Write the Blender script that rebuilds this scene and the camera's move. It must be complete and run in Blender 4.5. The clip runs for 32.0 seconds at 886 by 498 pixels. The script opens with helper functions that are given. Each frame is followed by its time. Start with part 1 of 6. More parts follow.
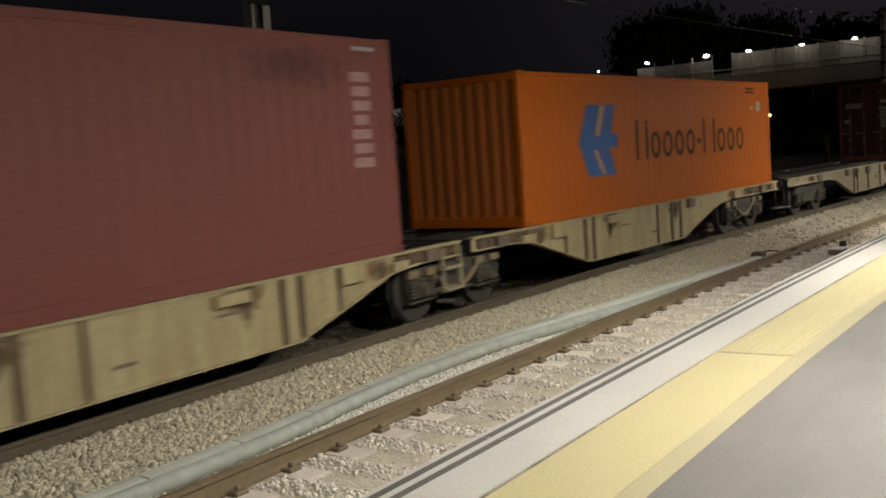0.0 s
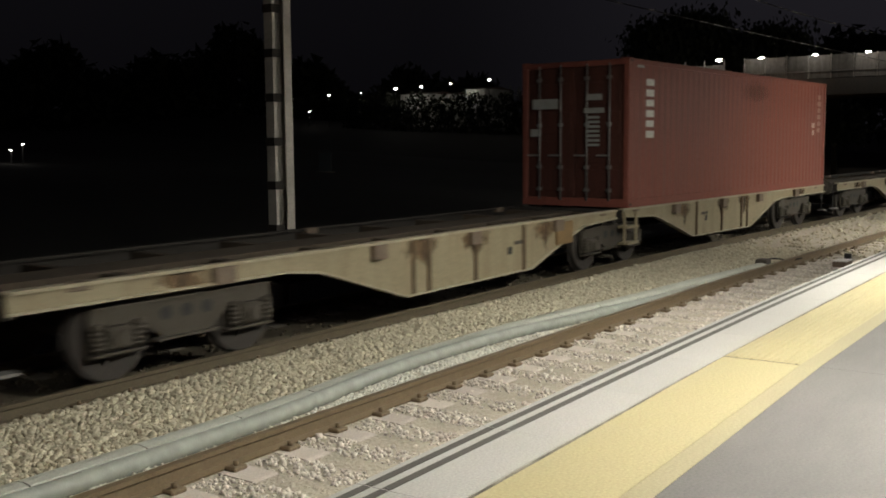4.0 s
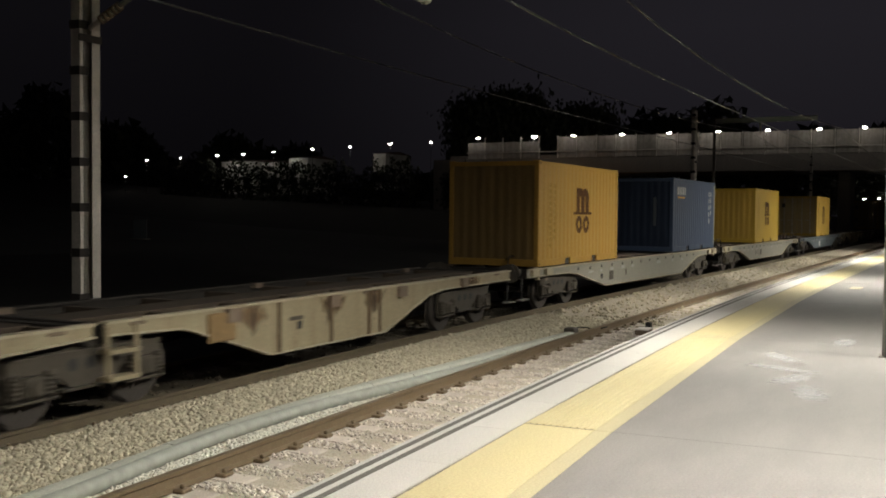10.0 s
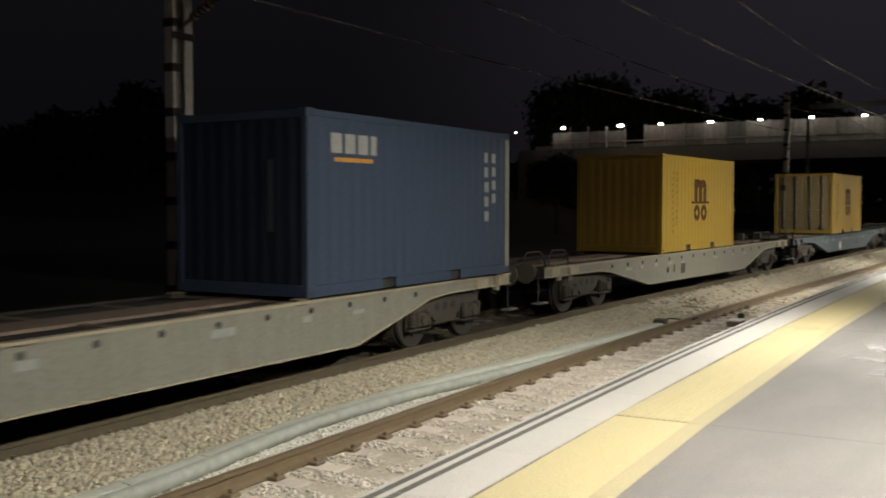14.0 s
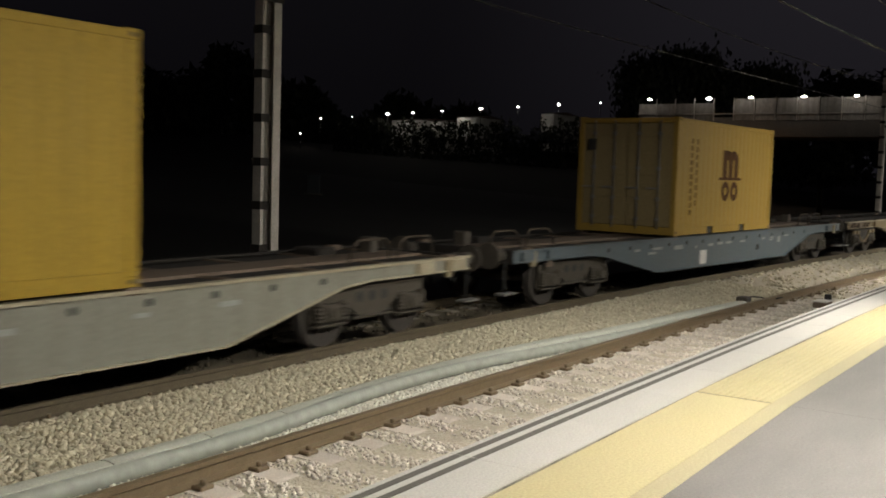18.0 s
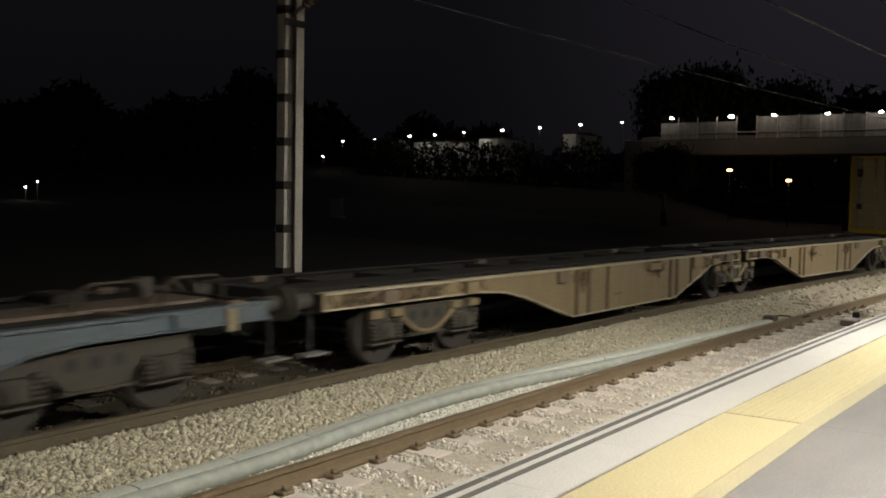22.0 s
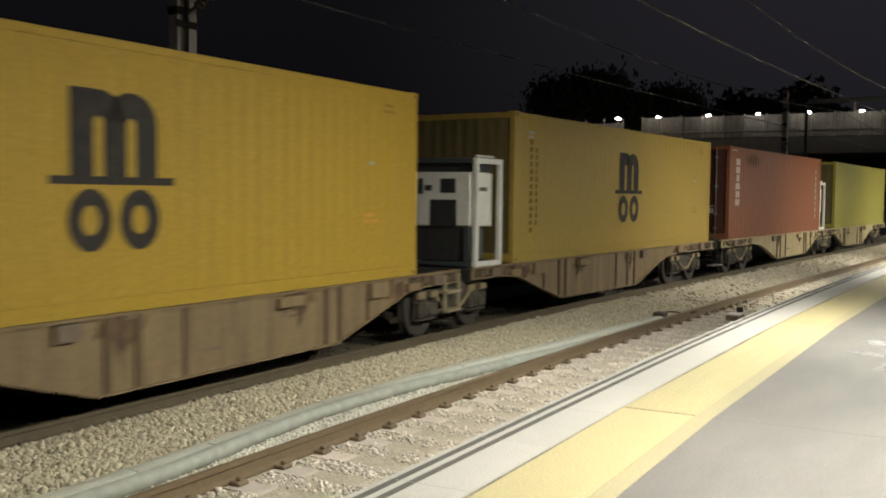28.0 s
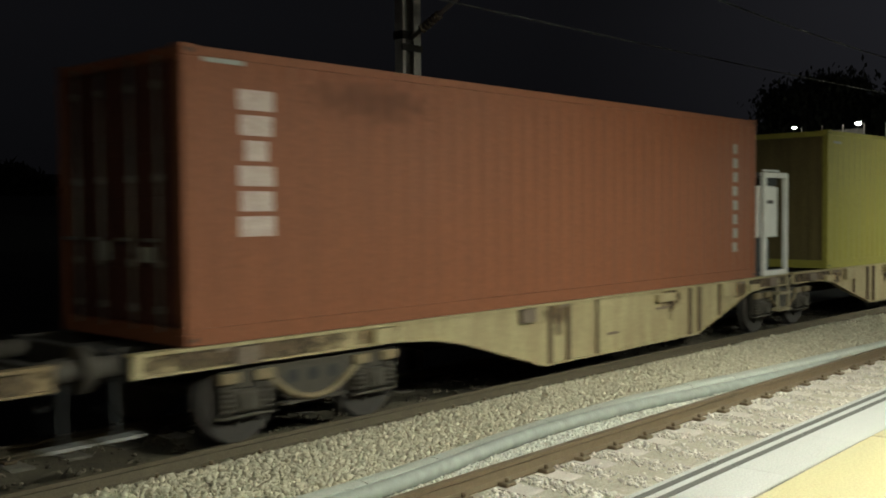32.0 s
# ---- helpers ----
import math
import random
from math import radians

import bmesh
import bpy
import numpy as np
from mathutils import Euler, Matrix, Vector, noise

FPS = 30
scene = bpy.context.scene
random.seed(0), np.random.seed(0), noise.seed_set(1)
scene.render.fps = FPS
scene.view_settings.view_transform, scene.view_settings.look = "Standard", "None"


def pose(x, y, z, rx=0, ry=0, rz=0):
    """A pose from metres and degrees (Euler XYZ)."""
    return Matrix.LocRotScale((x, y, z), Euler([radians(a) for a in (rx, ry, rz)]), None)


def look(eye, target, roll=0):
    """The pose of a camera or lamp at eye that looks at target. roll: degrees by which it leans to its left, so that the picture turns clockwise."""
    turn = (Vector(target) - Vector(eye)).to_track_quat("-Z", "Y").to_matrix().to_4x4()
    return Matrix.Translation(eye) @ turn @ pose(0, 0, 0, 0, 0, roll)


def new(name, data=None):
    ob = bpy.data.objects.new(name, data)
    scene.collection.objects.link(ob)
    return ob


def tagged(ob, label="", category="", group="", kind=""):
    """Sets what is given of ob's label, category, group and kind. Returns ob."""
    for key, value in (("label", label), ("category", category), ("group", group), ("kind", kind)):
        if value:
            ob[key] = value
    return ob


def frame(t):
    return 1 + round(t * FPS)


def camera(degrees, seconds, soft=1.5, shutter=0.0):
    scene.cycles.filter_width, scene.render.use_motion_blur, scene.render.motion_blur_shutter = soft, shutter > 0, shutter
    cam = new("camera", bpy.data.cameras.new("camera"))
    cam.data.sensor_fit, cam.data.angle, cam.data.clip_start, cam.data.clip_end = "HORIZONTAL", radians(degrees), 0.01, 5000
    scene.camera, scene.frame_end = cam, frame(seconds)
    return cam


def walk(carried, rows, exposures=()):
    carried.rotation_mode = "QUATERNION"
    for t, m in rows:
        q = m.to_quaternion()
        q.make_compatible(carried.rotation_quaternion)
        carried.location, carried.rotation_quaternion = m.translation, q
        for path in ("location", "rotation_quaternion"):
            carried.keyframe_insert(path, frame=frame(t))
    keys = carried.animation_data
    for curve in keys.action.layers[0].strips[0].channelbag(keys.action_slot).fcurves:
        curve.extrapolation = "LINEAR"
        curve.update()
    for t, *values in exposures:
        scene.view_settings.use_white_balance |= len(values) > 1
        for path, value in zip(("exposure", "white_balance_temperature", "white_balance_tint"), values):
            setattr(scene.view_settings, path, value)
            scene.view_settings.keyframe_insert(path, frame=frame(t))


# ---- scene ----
FOV = 48.00
RADIUS = 283.02
CENTRE = (16.770, -279.515)
HEADING = 2.383
STRAIGHT = 22.7         # where the curve ends and the line runs straight on
# Only 7.7 is in view; 1.1 is made up to brighten the near ground
LAMPS = ((-19.9, -3.1, 40.0), (-5.9, -3.1, 220.0), (1.1, -4.4, 930.0), (7.7, -3.1, 800.0), (22.1, -3.25, 1200.0), (36.1, -3.1, 1400.0), (50.1, -3.1, 1300.0), (64.1, -3.1, 1300.0))
SKY = 0.0041
EXPOSURES = ((0, 0.10, 6500, 10), (1.2, 0.10, 6500, 10), (2.0, 0.00, 6900, -1), (2.5, 0.00, 6900, -1), (4.5, 0.15, 6300, 10), (6, 0.15, 6500, 10), (15.5, 0.25, 6500, 10), (17, 0.30, 6700, 6), (18, 0.15, 6500, 10), (20, 0.20, 6500, 10), (26, 0.20, 6500, 8), (28.5, 0.40, 6500, 5), (30, 0.48, 6400, -2), (31, 0.42, 6350, -3), (32, 0.32, 6250, -5))
WALK = [
    (0, pose(0.012, -0.041, 1.645, 84.58, 3.93, -53.97)),
    (0.5, pose(0.015, -0.054, 1.650, 84.83, 4.30, -53.72)),
    (1, pose(0.019, -0.054, 1.647, 84.84, 4.37, -53.80)),
    (1.5, pose(0.010, -0.025, 1.641, 84.37, 4.22, -53.92)),
    (2, pose(-0.024, 0.050, 1.637, 84.21, 2.74, -54.05)),
    (2.5, pose(-0.047, 0.087, 1.639, 84.01, 1.80, -55.43)),
    (4.5, pose(-0.017, 0.046, 1.636, 83.99, -0.11, -52.96)),
    (5, pose(-0.018, 0.029, 1.643, 84.21, -0.43, -52.61)),
    (5.5, pose(-0.015, 0.024, 1.638, 84.43, -0.26, -52.47)),
    (6, pose(-0.009, 0.024, 1.635, 84.47, 0.02, -52.12)),
    (6.5, pose(-0.013, 0.017, 1.642, 85.12, -0.12, -52.49)),
    (7, pose(-0.021, -0.003, 1.644, 89.19, -0.32, -55.36)),
    (7.5, pose(0.001, -0.033, 1.646, 88.66, -0.32, -58.76)),
    (8, pose(0.000, -0.069, 1.647, 88.61, -0.56, -63.22)),
    (8.5, pose(-0.005, -0.082, 1.646, 88.57, -0.70, -64.40)),
    (9, pose(-0.004, -0.077, 1.644, 88.27, -0.64, -64.41)),
    (9.5, pose(-0.005, -0.089, 1.643, 88.08, -0.52, -64.19)),
    (10, pose(0.018, -0.074, 1.645, 87.91, -0.51, -63.73)),
    (10.5, pose(0.015, -0.063, 1.641, 87.80, -0.47, -63.19)),
    (11, pose(0.005, -0.066, 1.645, 87.72, -0.40, -62.68)),
    (11.5, pose(-0.008, -0.068, 1.645, 87.62, -0.33, -62.47)),
    (12, pose(-0.014, -0.066, 1.648, 87.57, -0.40, -62.37)),
    (12.5, pose(-0.000, -0.062, 1.646, 87.50, -0.37, -61.99)),
    (13, pose(0.015, -0.053, 1.647, 87.37, -0.32, -61.72)),
    (13.5, pose(0.019, -0.046, 1.644, 87.38, -0.17, -61.10)),
    (15.5, pose(0.016, 0.017, 1.626, 86.95, -0.73, -49.92)),
    (16, pose(0.020, 0.023, 1.624, 86.57, -1.36, -49.19)),
    (16.5, pose(0.028, 0.020, 1.622, 86.25, -1.29, -49.13)),
    (17, pose(0.022, 0.012, 1.623, 85.69, -1.65, -51.28)),
    (17.5, pose(0.021, -0.002, 1.624, 85.48, -1.72, -53.31)),
    (18, pose(0.017, -0.000, 1.629, 85.47, -1.73, -54.23)),
    (18.5, pose(0.009, 0.001, 1.622, 85.77, -1.75, -54.25)),
    (19, pose(0.009, -0.004, 1.628, 85.91, -1.62, -54.42)),
    (19.5, pose(0.008, -0.010, 1.634, 86.01, -1.47, -54.25)),
    (20, pose(0.006, -0.013, 1.638, 86.41, -1.40, -54.01)),
    (20.5, pose(0.012, -0.008, 1.632, 86.63, -1.34, -53.89)),
    (21, pose(0.018, -0.001, 1.635, 86.77, -1.32, -53.43)),
    (21.5, pose(0.024, 0.010, 1.632, 86.70, -1.19, -53.20)),
    (22, pose(0.024, 0.009, 1.630, 86.67, -1.06, -52.95)),
    (22.5, pose(0.020, 0.009, 1.630, 86.70, -1.04, -52.63)),
    (23, pose(0.021, 0.006, 1.630, 86.60, -0.91, -52.63)),
    (23.5, pose(0.026, 0.014, 1.636, 86.46, -0.82, -52.99)),
    (24, pose(0.011, -0.030, 1.653, 86.33, -1.12, -54.01)),
    (24.5, pose(-0.003, -0.023, 1.641, 86.42, -0.61, -54.97)),
    (25, pose(0.001, -0.016, 1.639, 86.39, -0.56, -55.89)),
    (25.5, pose(-0.001, -0.017, 1.639, 86.39, -0.50, -56.16)),
    (26, pose(-0.012, -0.027, 1.644, 86.38, -0.34, -56.57)),
    (26.5, pose(-0.032, -0.032, 1.639, 86.22, -0.63, -60.19)),
    (28.5, pose(-0.083, 0.076, 1.648, 87.71, -0.63, -57.65)),
    (29, pose(-0.042, 0.097, 1.644, 88.32, -0.41, -51.35)),
    (29.5, pose(-0.023, 0.103, 1.644, 88.31, -0.16, -48.02)),
    (30, pose(-0.018, 0.108, 1.641, 88.29, -0.04, -47.40)),
    (30.5, pose(-0.021, 0.110, 1.641, 88.23, -0.01, -46.88)),
    (31, pose(-0.013, 0.109, 1.640, 88.21, 0.16, -46.52)),
    (31.5, pose(0.011, 0.106, 1.654, 88.05, 0.40, -46.37)),
    (32, pose(-0.000, 0.103, 1.648, 87.73, 0.45, -46.40)),
]
cam = camera(FOV, 32.0, soft=1.8, shutter=0.7)
walk(cam, WALK, EXPOSURES)

# ---------------------------------------------------------------- line of the tracks
# u: metres along the platform edge, off: metres to the left of it
RAIL_Z = -0.68          # near track
DATUM = -0.82           # the wagons' own zero
RAIL2_Z = -0.74         # track of the train
TRACK1, TRACK2 = 1.75, 6.26
GAUGE = 1.668


def spot(u, off, z=0.0):
    a, on = radians(HEADING) - min(u, STRAIGHT) / RADIUS, max(0.0, u - STRAIGHT)
    return Vector((CENTRE[0] - (RADIUS + off) * math.sin(a) + on * math.cos(a), CENTRE[1] + (RADIUS + off) * math.cos(a) + on * math.sin(a), z))


def heading(u):
    return HEADING - math.degrees(min(u, STRAIGHT) / RADIUS)


def at(u, off, z=0.0, turn=0.0):
    p = spot(u, off, z)
    return pose(p.x, p.y, p.z, 0, 0, heading(u) + turn)


# ---------------------------------------------------------------- world and light
world = bpy.data.worlds.new("night")
scene.world = world
world.use_nodes = True
wn = world.node_tree.nodes
wn["Background"].inputs["Color"].default_value = (0.84, 0.76, 0.95, 1)
# the night sky: a little lighter overhead than along the dark horizon
wt, wsep, wmap = wn.new("ShaderNodeTexCoord"), wn.new("ShaderNodeSeparateXYZ"), wn.new("ShaderNodeMapRange")
world.node_tree.links.new(wt.outputs["Generated"], wsep.inputs[0])
world.node_tree.links.new(wsep.outputs["Z"], wmap.inputs["Value"])
wmap.inputs["From Min"].default_value, wmap.inputs["From Max"].default_value = 0.02, 0.18
wmap.inputs["To Min"].default_value, wmap.inputs["To Max"].default_value = 0.65 * SKY, 1.05 * SKY
# the lamps' glare, put into the sky, which grows towards the far end of the line
wglow, wmul = wn.new("ShaderNodeMapRange"), wn.new("ShaderNodeMath")
wglow.interpolation_type, wmul.operation = "SMOOTHSTEP", "MULTIPLY"
wglow.inputs["From Min"].default_value, wglow.inputs["From Max"].default_value = 0.78, 1.0
wglow.inputs["To Min"].default_value, wglow.inputs["To Max"].default_value = 1.0, 3.5
world.node_tree.links.new(wsep.outputs["X"], wglow.inputs["Value"])
world.node_tree.links.new(wmap.outputs["Result"], wmul.inputs[0])
world.node_tree.links.new(wglow.outputs["Result"], wmul.inputs[1])
world.node_tree.links.new(wmul.outputs[0], wn["Background"].inputs["Strength"])


def point_light(name, p, watts, colour, radius=0.12):
    data = bpy.data.lights.new(name, "POINT")
    data.energy, data.color, data.shadow_soft_size = watts, colour, radius
    ob = new(name, data)
    ob.location = p
    return ob


def lamp_light(name, m, watts, size, colour):
    data = bpy.data.lights.new(name, "AREA")
    data.shape, data.size, data.energy, data.color, data.spread = "DISK", size, watts, colour, radians(146)
    ob = new(name, data)
    ob.matrix_world = m
    return ob


LAMP_Z = 4.28
# the other unseen lamps carry on the row of the seen post
for lu, lo, watts in LAMPS:
    for arm in (0.82, -0.82):
        p = spot(lu, lo + arm, LAMP_Z)
        lamp_light("platform_lamp_light", look(p, spot(lu, lo + arm * 3.3, 0)), watts / 2, 0.24, (0.98, 0.955, 0.85))

# ---------------------------------------------------------------- materials


def nodes_of(name):
    m = bpy.data.materials.new(name)
    m.use_nodes = True
    return m, m.node_tree.nodes, m.node_tree.links, m.node_tree.nodes["Principled BSDF"]


def surface(name, colour, rough=0.6, metal=0.0, dirt=(0.05, 0.045, 0.04), amount=0.35, scale=3.0, fine=40.0, bump=0.15, stretch=(1, 1, 1), per_piece=0.0, depth=0.01, sharp=0.18):
    """Two scales of variation: stains of another colour, and a fine grain with relief."""
    m, n, l, b = nodes_of(name)
    tc = n.new("ShaderNodeTexCoord")
    mp = n.new("ShaderNodeMapping")
    mp.inputs["Scale"].default_value = stretch
    l.new(tc.outputs["Object"], mp.inputs["Vector"])
    big = n.new("ShaderNodeTexNoise")
    big.inputs["Scale"].default_value, big.inputs["Detail"].default_value = scale, 6
    big.inputs["Roughness"].default_value = 0.65
    l.new(mp.outputs["Vector"], big.inputs["Vector"])
    ramp = n.new("ShaderNodeValToRGB")
    ramp.color_ramp.elements[0].position = 0.5 - sharp
    ramp.color_ramp.elements[1].position = 0.5 + sharp
    ramp.color_ramp.elements[0].color, ramp.color_ramp.elements[1].color = (1, 1, 1, 1), (0, 0, 0, 1)
    l.new(big.outputs["Fac"], ramp.inputs["Fac"])
    grain = n.new("ShaderNodeTexNoise")
    grain.inputs["Scale"].default_value, grain.inputs["Detail"].default_value = fine, 5
    l.new(tc.outputs["Object"], grain.inputs["Vector"])
    fac = n.new("ShaderNodeMath")
    fac.operation = "MULTIPLY"
    fac.inputs[1].default_value = amount
    l.new(ramp.outputs["Color"], fac.inputs[0])
    mix = n.new("ShaderNodeMix")
    mix.data_type = "RGBA"
    mix.inputs[6].default_value, mix.inputs[7].default_value = (*colour, 1), (*dirt, 1)
    l.new(fac.outputs[0], mix.inputs[0])
    hsv = n.new("ShaderNodeHueSaturation")
    l.new(mix.outputs[2], hsv.inputs["Color"])
    val = n.new("ShaderNodeMapRange")
    val.inputs["From Min"].default_value, val.inputs["From Max"].default_value = 0.3, 0.7
    val.inputs["To Min"].default_value, val.inputs["To Max"].default_value = 0.86, 1.14
    l.new(grain.outputs["Fac"], val.inputs["Value"])
    last = val.outputs["Result"]
    if per_piece:
        info = n.new("ShaderNodeObjectInfo")
        isl = n.new("ShaderNodeNewGeometry")
        add = n.new("ShaderNodeMath")
        add.operation = "ADD"
        l.new(info.outputs["Random"], add.inputs[0])
        l.new(isl.outputs["Random Per Island"], add.inputs[1])
        frac = n.new("ShaderNodeMath")
        frac.operation = "FRACT"
        l.new(add.outputs[0], frac.inputs[0])
        pr = n.new("ShaderNodeMapRange")
        pr.inputs["To Min"].default_value, pr.inputs["To Max"].default_value = 1 - per_piece, 1 + per_piece
        l.new(frac.outputs[0], pr.inputs["Value"])
        mul = n.new("ShaderNodeMath")
        mul.operation = "MULTIPLY"
        l.new(last, mul.inputs[0])
        l.new(pr.outputs["Result"], mul.inputs[1])
        last = mul.outputs[0]
    l.new(last, hsv.inputs["Value"])
    l.new(hsv.outputs["Color"], b.inputs["Base Color"])
    rr = n.new("ShaderNodeMapRange")
    rr.inputs["To Min"].default_value, rr.inputs["To Max"].default_value = max(0.05, rough - 0.12), min(1, rough + 0.12)
    l.new(big.outputs["Fac"], rr.inputs["Value"])
    l.new(rr.outputs["Result"], b.inputs["Roughness"])
    b.inputs["Metallic"].default_value = metal
    if bump:
        bp = n.new("ShaderNodeBump")
        bp.inputs["Strength"].default_value, bp.inputs["Distance"].default_value = bump, depth
        l.new(grain.outputs["Fac"], bp.inputs["Height"])
        l.new(bp.outputs["Normal"], b.inputs["Normal"])
    return m


def glow(name, colour, strength):
    m, n, l, b = nodes_of(name)
    b.inputs["Base Color"].default_value = (*colour, 1)
    b.inputs["Emission Color"].default_value = (*colour, 1)
    b.inputs["Emission Strength"].default_value = strength
    return m


